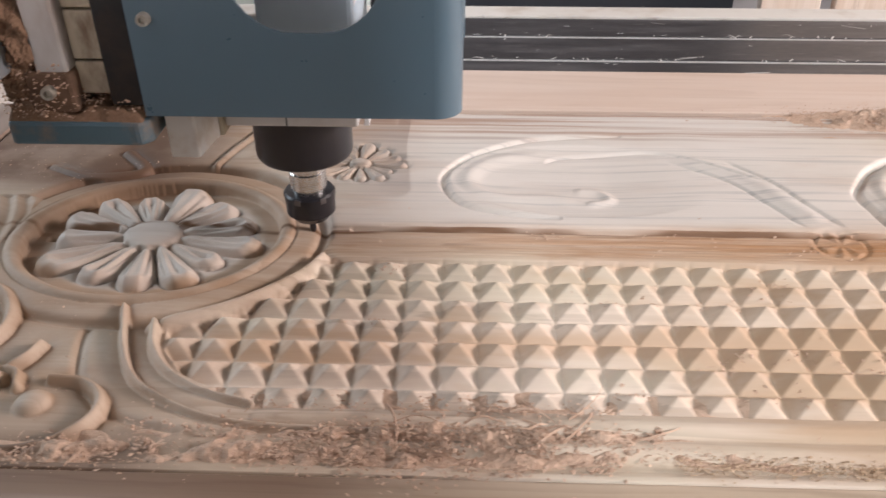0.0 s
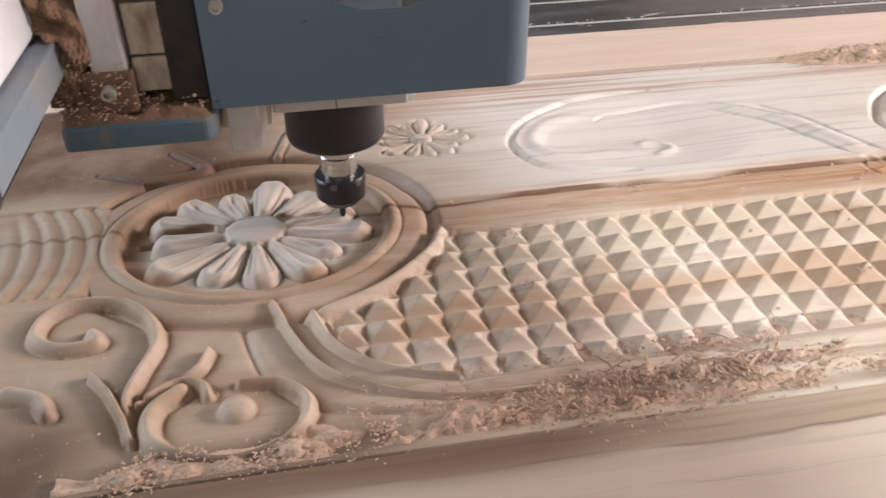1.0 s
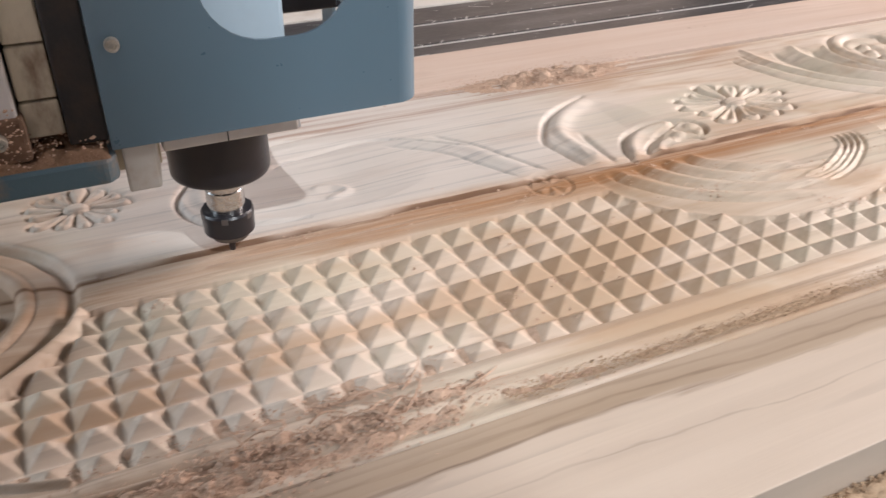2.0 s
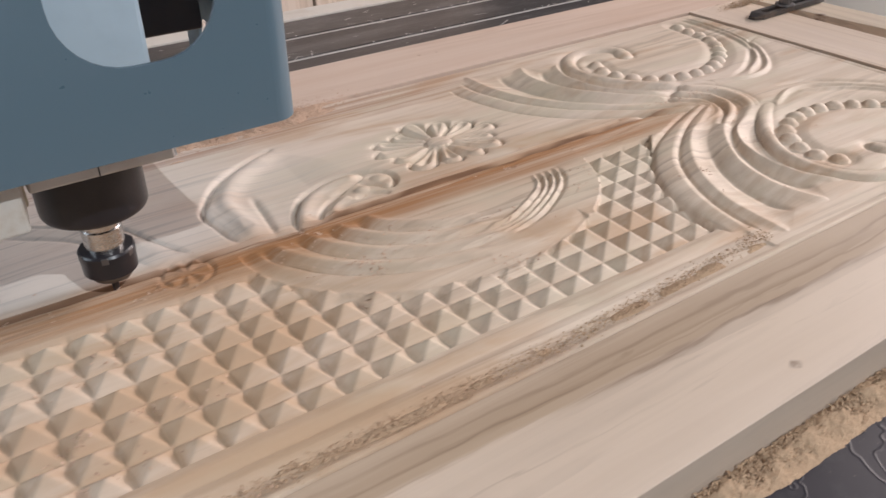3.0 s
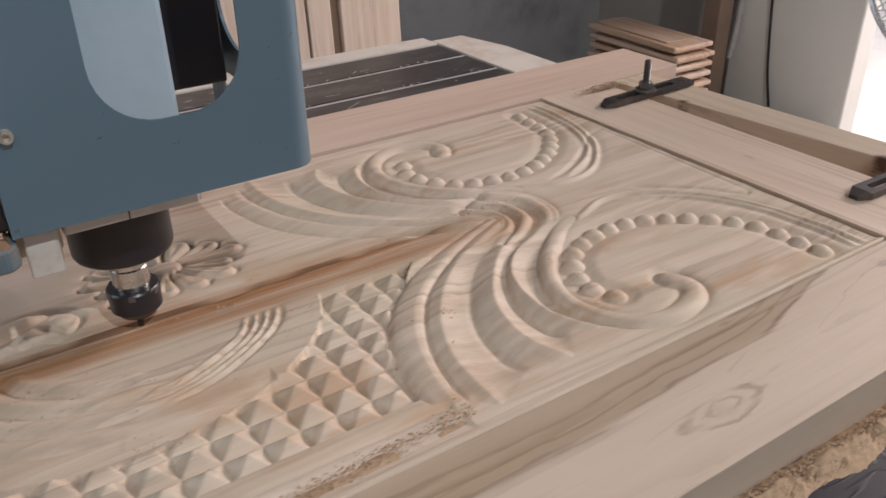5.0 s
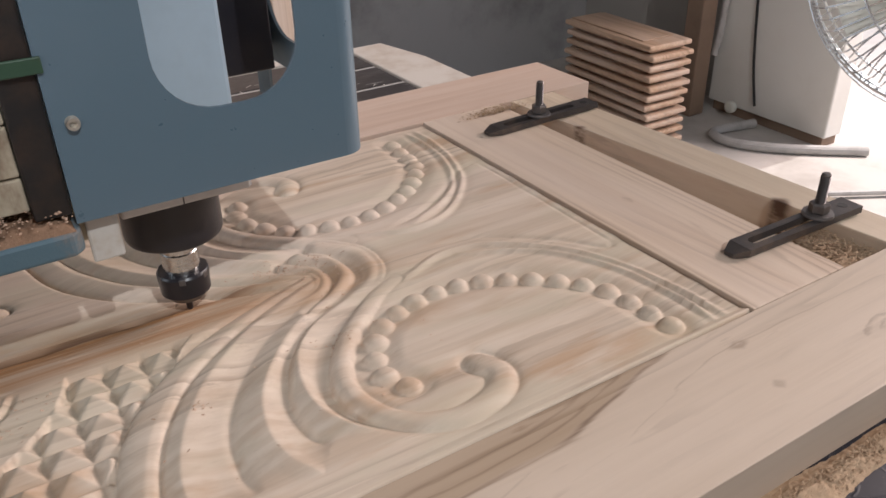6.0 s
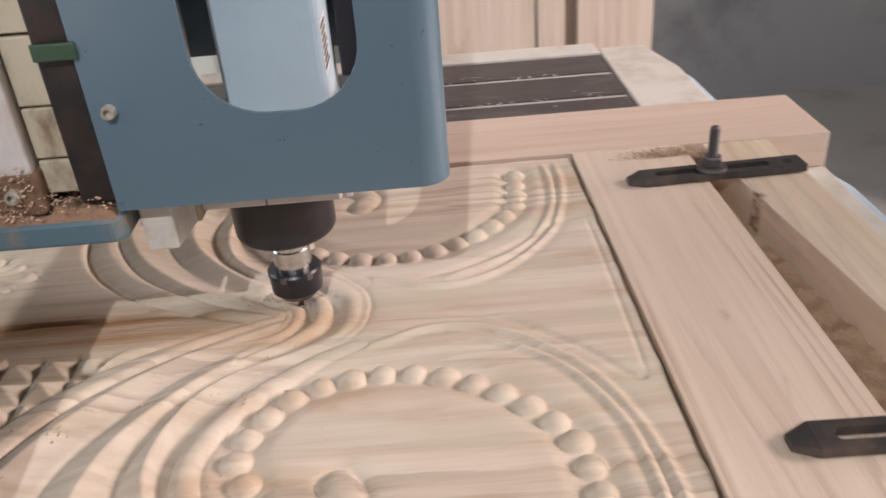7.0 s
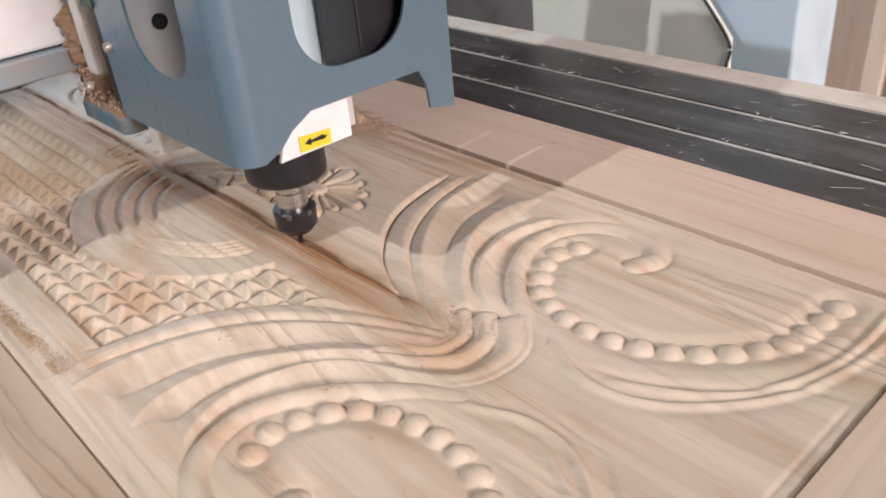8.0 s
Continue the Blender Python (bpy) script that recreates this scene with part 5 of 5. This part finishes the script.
    def crumbs(r):
        if r.random() < 0.5:
            return r.uniform(-0.6, -0.38), -0.08 + r.gauss(0, 0.02), -0.002 + 0.001 * r.random()
        return 0.03 + r.gauss(0, 0.025), 0.0 + r.gauss(0, 0.012), 0.001 + 0.003 * r.random()

    chips("cutting_crumbs", 150, crumbs, (0.001, 0.0035), DUST_RED, "fresh crumbs beside the cut")


sawdust()


# ---- gantry with the router head: the cutter's tip is its origin ----
def ring_bolt(m, r=0.0085):
    return lathe([(r, 0), (r, 0.004), (r * 0.9, 0.0062), (r * 0.55, 0.0062), (r * 0.5, 0.003), (0.0001, 0.003)], 28, m)


def cross_plate(points, x=0.139, thick=0.003):
    """A thin plate across x, over a (y, z) outline."""
    bm = bmesh.new()
    face = bm.faces.new([bm.verts.new((x, y, z)) for y, z in points])
    got = bmesh.ops.extrude_face_region(bm, geom=[face])
    for v in got["geom"]:
        if isinstance(v, bmesh.types.BMVert):
            v.co.x = x + thick
    bmesh.ops.recalc_face_normals(bm, faces=bm.faces[:])
    return bm


def side_plate(points, y, thick):
    bm = bmesh.new()
    face = bm.faces.new([bm.verts.new((x, y, z)) for x, z in points])
    got = bmesh.ops.extrude_face_region(bm, geom=[face])
    for v in got["geom"]:
        if isinstance(v, bmesh.types.BMVert):
            v.co.y = y + thick
    bmesh.ops.recalc_face_normals(bm, faces=bm.faces[:])
    return bm


def cnc_gantry():
    g = thing("cnc_gantry", "blue-grey router gantry with black spindle cutting the door", "router machine")
    facing = Matrix.Rotation(radians(90), 4, "X")
    # cover: slotted plates towards the operator and towards the free end
    cover = part("cover", slotted_plate(-0.088, 0.1225, 0.164, 0.62, (-0.018, 0.089, 0.226, 0.54), 0.044, 0.003, Matrix.Translation((0, -0.115, 0)) @ facing), BLUE, g, "blue-grey sheet cover with rounded opening")
    bm = bmesh.new()
    rows = []
    for k in range(11):
        a = radians(-90 + 9 * k)
        rows.append([bm.verts.new((0.122 + r * math.cos(a), -0.098 + r * math.sin(a), z)) for r, z in ((0.020, 0.164), (0.020, 0.62), (0.017, 0.62), (0.017, 0.164))])
    for a, b in zip(rows, rows[1:]):
        for k in range(4):
            bm.faces.new((a[k], a[(k + 1) % 4], b[(k + 1) % 4], b[k]))
    bmesh.ops.recalc_face_normals(bm, faces=bm.faces[:])
    part("rounded_corner", bm, BLUE, cover, smooth=True)
    side = Matrix(((0, 0, -1, 0.142), (1, 0, 0, 0), (0, 1, 0, 0), (0, 0, 0, 1)))
    part("end_plate", slotted_plate(-0.098, 0.120, 0.195, 0.62, (-0.048, 0.070, 0.224, 0.54), 0.044, 0.003, side), BLUE, cover)
    part("tab", cross_plate([(-0.098, 0.163), (-0.080, 0.171), (-0.066, 0.184), (-0.045, 0.195), (-0.098, 0.195)]), BLUE, cover)
    part("tab", cross_plate([(0.078, 0.195), (0.086, 0.180), (0.089, 0.155), (0.120, 0.148), (0.120, 0.195)]), BLUE, cover)
    part("top_plate", box(-0.088, 0.142, -0.115, 0.12, 0.617, 0.62), BLUE, cover)
    part("back_plate", box(-0.088, 0.139, 0.117, 0.120, 0.20, 0.617), BLUE, cover)
    bolt_m = Matrix.Translation((-0.075, -0.1175, 0.236)) @ facing
    part("cover_bolt", ring_bolt(bolt_m, 0.0047), BOLT, cover, "bright socket bolt", True)
    # spindle and clamp block inside the cover
    part("spindle_body", box(-0.018, 0.057, -0.047, 0.047, 0.171, 0.56, 0.004), BLUE_LIGHT, g, "pale blue square spindle body")
    part("inner_wall", box(-0.086, -0.080, -0.104, 0.11, 0.17, 0.60, 0.001), WHITE, g, "white inner wall")
    part("inner_hole", lathe([(0.0001, 0), (0.008, 0), (0.008, 0.002), (0.0001, 0.002)], 24, Matrix.Translation((-0.0795, -0.062, 0.246)) @ Matrix.Rotation(radians(90), 4, "Y")), RUBBER, g, "dark bolt hole")
    part("inner_back", box(0.062, 0.125, 0.028, 0.10, 0.199, 0.60, 0.002), BLACK, g, "black motor housing")
    block = part("clamp_block", box(-0.050, 0.058, -0.058, 0.058, 0.129, 0.170, 0.002), ALU, g, "light grey spindle clamp block")
    part("split", box(-0.0005, 0.0005, -0.0586, -0.05, 0.129, 0.170), RUBBER, block)
    face = part("clamp_face", cross_plate([(-0.040, 0.123), (0.046, 0.123), (0.046, 0.163), (-0.010, 0.163), (-0.030, 0.150)], 0.0605, 0.004), WHITE, g, "white clamp face")
    part("sticker", cross_plate([(-0.017, 0.1255), (0.020, 0.1245), (0.020, 0.1395), (-0.017, 0.1420)], 0.0652, 0.0006), YELLOW, face, "yellow rotation sticker")
    part("sticker_arrow", cross_plate([(-0.012, 0.1335), (-0.004, 0.1300), (-0.004, 0.1322), (0.012, 0.1312), (0.016, 0.1335), (0.010, 0.1362), (-0.004, 0.1350), (-0.004, 0.1378)], 0.0658, 0.0003), BLACK, face, "black arrow")
    label = part("rating_plate", box(0.0571, 0.0576, -0.040, 0.0, 0.222, 0.262), WHITE, g, "pale rating plate")
    for k in range(7):
        part("print_bar", box(0.0577, 0.0580, -0.036 + 0.0002 * (k * 37 % 11), -0.004 - 0.0015 * (k * 5 % 7), 0.226 + 0.005 * k, 0.2285 + 0.005 * k), STUD, label)
    part("spindle_nose", lathe([(0.018, 0.0775), (0.0395, 0.0780), (0.0418, 0.0792), (0.0430, 0.0815), (0.0433, 0.0850), (0.0433, 0.1295)], 72), BLACK, g, "black round spindle nose", True)
    part("shaft", lathe([(0.0155, 0.034), (0.0155, 0.0435), (0.0168, 0.0445), (0.0168, 0.0600), (0.0158, 0.0612), (0.0158, 0.0785)], 48), STEEL, g, "bright turned shaft", True)
    nut = part("collet_nut", lathe([(0.0105, 0.0110), (0.0165, 0.0114), (0.0205, 0.0165), (0.0228, 0.0185), (0.0232, 0.0315), (0.0236, 0.0330), (0.0236, 0.0385), (0.0222, 0.0403), (0.0150, 0.0405)], 48), BLACK, g, "black collet nut", True)
    for k in range(6):
        a = radians(60 * k + 12)
        part("wrench_notch", box(-0.0016, 0.0016, -0.003, 0.003, 0.0340, 0.0398, 0.0006), STUD, nut).matrix_local = Matrix.Rotation(a, 4, "Z") @ Matrix.Translation((0.0222, 0, 0))
    part("cutter", lathe([(0.0002, -0.0085), (0.0016, -0.0070), (0.0030, -0.0035), (0.0032, 0.0150)], 20), BLACK, g, "dark carving bit", True)
    # white guide block hanging beside the spindle
    part("guide_block", prism([(-0.082, -0.102), (-0.059, -0.102), (-0.054, -0.060), (-0.077, -0.060)], 0.122, 0.166, 0.002), GUIDE, g, "dusty off-white guide block")
    part("guide_plate", box(-0.10, -0.052, -0.058, 0.0, 0.120, 0.168, 0.002), CREAM, g, "dusty cream guide plate")
    # stacked slide between head and beam
    part("slide_rail", box(-0.113, -0.0882, -0.1145, 0.112, 0.170, 0.62, 0.002), RAIL, g, "dark dusty slide rail")
    for z0, z1 in ((0.176, 0.2005), (0.202, 0.2375), (0.239, 0.285), (0.287, 0.34), (0.342, 0.42), (0.422, 0.52)):
        part("bearing_block", box(-0.1375, -0.1135, -0.106, 0.106, z0, z1, 0.0015), CREAM, g)
    part("carriage_plate", box(-0.162, -0.139, -0.116, 0.116, 0.190, 0.62, 0.002), COLUMN, g, "white carriage plate")
    part("wiper", box(-0.112, -0.084, -0.121, -0.1182, 0.2715, 0.2825, 0.001), GREEN, g, "dark green wiper end")
    part("bracket", prism([(-0.170, -0.120), (-0.136, -0.120), (-0.136, 0.10), (-0.170, 0.10)], 0.166, 0.196, 0.003), BRACKET, g, "brown sawdust-covered bracket")
    part("bracket_bolt", ring_bolt(Matrix.Translation((-0.153, -0.120, 0.183)) @ facing, 0.0050), BOLT, g, "bright socket bolt", True)
    part("foot_plate", prism([(-0.190, -0.124), (-0.093, -0.124), (-0.086, -0.116), (-0.086, 0.118), (-0.190, 0.118)], 0.142, 0.161, 0.003), FOOT, g, "blue foot plate under sawdust")
    X, Y = np.meshgrid(np.linspace(-0.189, -0.090, 60), np.linspace(-0.122, 0.10, 110))
    h = 0.006 + 0.007 * np.clip((-0.135 - X) * 25, 0, 1) + 0.003 * lumpy(X, Y, 160, 61) + 0.0012 * lumpy(X, Y, 700, 62)
    h *= np.clip(np.minimum(np.minimum(X + 0.189, -0.090 - X), Y + 0.122) * 220, 0, 1)
    cake = grid_mesh("dust_cake", X, Y, 0.1605 + h, DUST_DARK)
    cake.parent = g
    cake["label"] = "caked brown sawdust"
    X, Z = np.meshgrid(np.linspace(-0.198, -0.160, 60), np.linspace(0.166, 0.275, 150))
    d = np.hypot((X + 0.178) / 0.018, (Z - 0.215) / 0.052) * (1 + 0.3 * lumpy(X, Z, 120, 73))
    clot = grid_mesh("dust_clot", X, -0.112 - 0.010 * np.sqrt(np.clip(1 - d * d, 0, 1)) * (0.8 + 0.6 * lumpy(X, Z, 300, 71)) + 0.0012 * lumpy(X, Z, 1400, 72) + 0.012 * (d > 1), Z, DUST_DARK)
    clot.parent = g
    clot["label"] = "clot of brown sawdust"
    def on_foot(r):
        x = r.uniform(-0.19, -0.13) if r.random() < 0.7 else r.uniform(-0.14, -0.09)
        if x < -0.138 and r.random() < 0.45:
            return x, -0.1215 - 0.003 * r.random(), r.uniform(0.164, 0.205)
        return x, r.uniform(-0.125, -0.05), 0.168 + 0.012 * r.random()

    crumbs = clods("dust_crumb", 800, on_foot, (0.0008, 0.0030), DUST_RED, "crumbs of brown sawdust")
    crumbs.parent = g
    del crumbs["category"]
    # beam across the bed with a grey guide along its foot, and the end housings
    part("beam", box(-0.245, -0.190, -1.12, 1.02, 0.222, 0.66, 0.004), WHITE, g, "white gantry beam")
    strip = part("beam_guide", prism([(-0.245, -1.12), (-0.178, -1.12), (-0.178, 1.02), (-0.245, 1.02)], 0.196, 0.2205, 0.002), GREYBEAM, g, "scuffed grey guide along the beam")
    for y in (-0.50, -0.30, 0.35, 0.60):
        part("guide_bolt", ring_bolt(Matrix.Translation((-0.1782, y, 0.208)) @ Matrix.Rotation(radians(90), 4, "Y"), 0.006), STUD, strip)
    part("upright", box(-0.33, -0.17, -1.24, -1.125, -0.30, 0.66, 0.006), BLUE_LIGHT, g, "pale blue gantry upright")
    part("upright", box(-0.45, 0.045, 1.06, 1.22, -0.30, 0.40, 0.006), BLUE_LIGHT, g, "pale blue gantry upright")
    part("shield", side_plate([(-0.50, -0.30), (-0.028, -0.30), (-0.028, -0.028), (-0.17, 0.14), (-0.50, 0.14)], 0.955, 0.012), PLASTIC, g, "milky chamfered shield")
    part("shield_rim", tube([(-0.028, 0.952, -0.12), (-0.028, 0.952, -0.075), (-0.028, 0.952, -0.03), (-0.095, 0.952, 0.052), (-0.17, 0.952, 0.14)], 0.003, 30, 8), RUBBER, g, "dark rubber rim")
    return g


gantry = cnc_gantry()


# ---- behind the machine ----
def slat_stack():
    base = tagged(part("stack_bearer", box(-0.31, 0.24, -0.095, 0.095, 0, 0.03, 0.004), WOOD_SLAT), "grey bearer under the stack of boards", "board")
    here = pose(2.36, 1.90, FLOOR_Z, 0, 0, 88.5)
    base.matrix_world = here
    r = random.Random(2)
    first = None
    z = 0.03
    for k in range(12):
        m = here @ pose(r.uniform(-0.008, 0.008), r.uniform(-0.006, 0.006), z, 0, 0, r.uniform(-1.2, 1.2))
        if first is None:
            bm = box(-0.28, 0.28, -0.118, 0.118, 0.012, 0.034, 0.008, 3)
            first = tagged(part("stacked_board", bm, WOOD_SLAT), "moulded brown wooden board in a neat stack", "board", "stacked boards")
            part("step", box(-0.262, 0.262, -0.094, 0.094, 0.0, 0.0158, 0.005), WOOD_SLAT, first)
            part("raised_field", box(-0.20, 0.272, -0.085, 0.085, 0.0342, 0.0385, 0.002), WOOD_SLAT, first)
            first.matrix_world = m
        else:
            copy_thing(first, m)
        z += 0.0426


slat_stack()


def leaning_boards():
    """Boards standing upright behind the bed."""
    x = -0.292
    r = random.Random(6)
    for wide in (0.154, 0.28, 0.293, 0.075):
        b = tagged(part("upright_board", box(0, wide - 0.006, 0, 0.03, 0, 1.9, 0.003), WOOD_LEAF), "pale pinkish wooden board standing against a rack", "board", "upright boards")
        b.matrix_world = pose(x, 1.36 + r.uniform(0, 0.012), FLOOR_Z + 0.02, -3, 0, 0)
        x += wide + (0.030 if wide < 0.1540001 and wide > 0.15 else 0.0)
    sheet = tagged(part("steel_sheet", box(-1.12, -0.33, 0, 0.004, 0, 1.5, 0.001), NAVY), "dark navy steel sheet standing behind the bed", "metal sheet")
    sheet.matrix_world = pose(0, 1.47, FLOOR_Z, -3, 0, 0)
    b = tagged(part("dark_batten", box(0, 0.022, 0.01, 0.03, 0, 1.9, 0.002), POST), "dark brown batten between the upright boards", "batten")
    b.matrix_world = pose(x + 0.0, 1.37, FLOOR_Z + 0.02, -3, 0, 0)
    b = tagged(part("upright_board", box(0, 0.19, 0, 0.03, 0, 1.9, 0.003), WOOD_LEAF), "whitish wooden board standing against a rack", "board", "upright boards")
    b.matrix_world = pose(x + 0.026, 1.365, FLOOR_Z + 0.02, -3, 0, 0)
    tagged(part("board_foot", box(-0.34, 0.85, 1.30, 1.46, FLOOR_Z, FLOOR_Z + 0.02), POST), "brown timber sill under the upright boards", "sill")


leaning_boards()


def cabinet():
    c = thing("machine_cabinet", "off-white sheet steel cabinet with a hanging cable", "cabinet", m=pose(3.06, 1.985, FLOOR_Z, 0, 0, -91))
    part("body", box(0, 0.68, 0, 0.12, 0.05, 2.3, 0.008), CABINET, c)
    part("plinth", box(0.02, 0.66, 0.02, 0.12, 0.0, 0.049, 0.003), POST, c, "shaded plinth")
    part("cable", tube([(0.20, -0.012, 2.3), (0.20, -0.012, 1.4), (0.185, -0.012, 0.95), (0.21, -0.012, 0.62), (0.25, -0.014, 0.30), (0.30, -0.02, 0.10)], 0.006, 40, 8), RUBBER, c, "black hanging cable")
    part("caster", lathe([(0.02, -0.015), (0.03, -0.01), (0.03, 0.01), (0.02, 0.015)], 24, Matrix.Translation((0.17, -0.03, 0.06)) @ Matrix.Rotation(radians(90), 4, "X")), PLASTIC, c)


cabinet()


def post():
    p = thing("wooden_post", "brown post with grey conduit clipped to it", "post", m=pose(2.93, 1.99, FLOOR_Z))
    part("shaft", box(-0.05, 0.05, -0.05, 0.05, 0, 2.7, 0.006), POST, p)
    part("conduit", tube([(0.075, -0.06, 2.6), (0.075, -0.06, 1.3), (0.10, -0.06, 0.8), (0.085, -0.06, 0.45), (0.06, -0.06, 0.3)], 0.016, 40, 10), HOSE, p, "grey flexible conduit")
    part("clip", box(0.05, 0.10, -0.082, -0.05, 0.86, 0.875, 0.003), RUBBER, p)


post()


def hose():
    tagged(part("floor_hose", tube([(3.02, 1.66, -1.025), (2.80, 1.70, -1.026), (2.74, 1.62, -1.028), (2.78, 1.50, -1.028), (2.90, 1.36, -1.028), (3.15, 1.15, -1.028)], 0.022, 60, 12), HOSE), "pale grey hose lying on the floor", "hose")
    tagged(part("floor_rod", tube([(2.24, 1.23, -1.035), (2.40, 1.13, -1.03), (2.95, 0.80, -1.03)], 0.012, 20, 8), HOSE), "pale rod lying on the sunlit floor", "rod")


hose()


def pedestal_fan():
    f = thing("pedestal_fan", "large chrome wire-guard pedestal fan", "fan", m=pose(1.247, 0.003, 0.178, 0, 0, -61.7))
    for name, depth in (("guard", -0.07), ("guard", 0.07)):
        guard = None
        for k, rad in enumerate((0.27, 0.262, 0.18, 0.09)):
            bm = tube([(rad * math.cos(a), depth * (1 if k else 0.1), rad * math.sin(a)) for a in [radians(30 * q) for q in range(13)]], 0.006 if k == 0 else 0.0025, 60, 6)
            ob = part(name if k == 0 else "guard_hoop", bm, CHROME, f if guard is None else guard)
            guard = guard or ob
        bm = bmesh.new()
        for q in range(72):
            a = radians(5 * q)
            c, s = math.cos(a), math.sin(a)
            w = 0.0016
            pts = [(0.05, depth), (0.18, depth), (0.245, depth * 0.7), (0.27, depth * 0.1)]
            prev = None
            for rr, d in pts:
                pair = (bm.verts.new((rr * c - s * w, d, rr * s + c * w)), bm.verts.new((rr * c + s * w, d, rr * s - c * w)))
                if prev:
                    bm.faces.new((prev[0], prev[1], pair[1], pair[0]))
                prev = pair
        part("guard_wires", bm, CHROME, guard)
    for k in range(3):
        bm = box(-0.05, 0.05, -0.004, 0.004, 0.05, 0.235, 0.003)
        bm.transform(Matrix.Rotation(radians(120 * k), 4, "Y") @ Matrix.Rotation(radians(20), 4, "Z"))
        part("blade", bm, PLASTIC, f)
    part("motor", lathe([(0.05, 0), (0.07, 0.02), (0.07, 0.12), (0.04, 0.15)], 32, Matrix.Rotation(radians(-90), 4, "X")), PLASTIC, f)
    part("pole", lathe([(0.018, FLOOR_Z - 0.141), (0.018, -0.05)], 20, Matrix.Translation((0, 0.09, 0))), CHROME, f)
    part("base", lathe([(0.22, FLOOR_Z - 0.171), (0.22, FLOOR_Z - 0.151), (0.03, FLOOR_Z - 0.121)], 40, Matrix.Translation((0, 0.09, 0))), RUBBER, f)


pedestal_fan()


# ---- movement ----
GANTRY = [
    (0, -1.1665), (0.2, -1.181), (0.4, -1.214), (0.6, -1.231), (1, -1.236), (1.2, -1.217), (1.35, -1.194), (1.5, -1.1555), (1.7, -1.098),
    (2.8, -0.788), (3, -0.731), (3.2, -0.682), (3.5, -0.624), (4, -0.574), (4.3, -0.545), (4.5, -0.509), (4.7, -0.436), (5, -0.372), (5.2, -0.314),
    (6.3, -0.010), (6.5, 0.031), (6.8, 0.038), (7, 0.0415), (7.15, 0.038), (7.3, -0.004), (7.5, -0.063), (7.7, -0.129), (7.8, -0.161), (8, -0.227),
]


def motions():
    walk(gantry, [(t, pose(x, 0, 0)) for t, x in GANTRY])


motions()
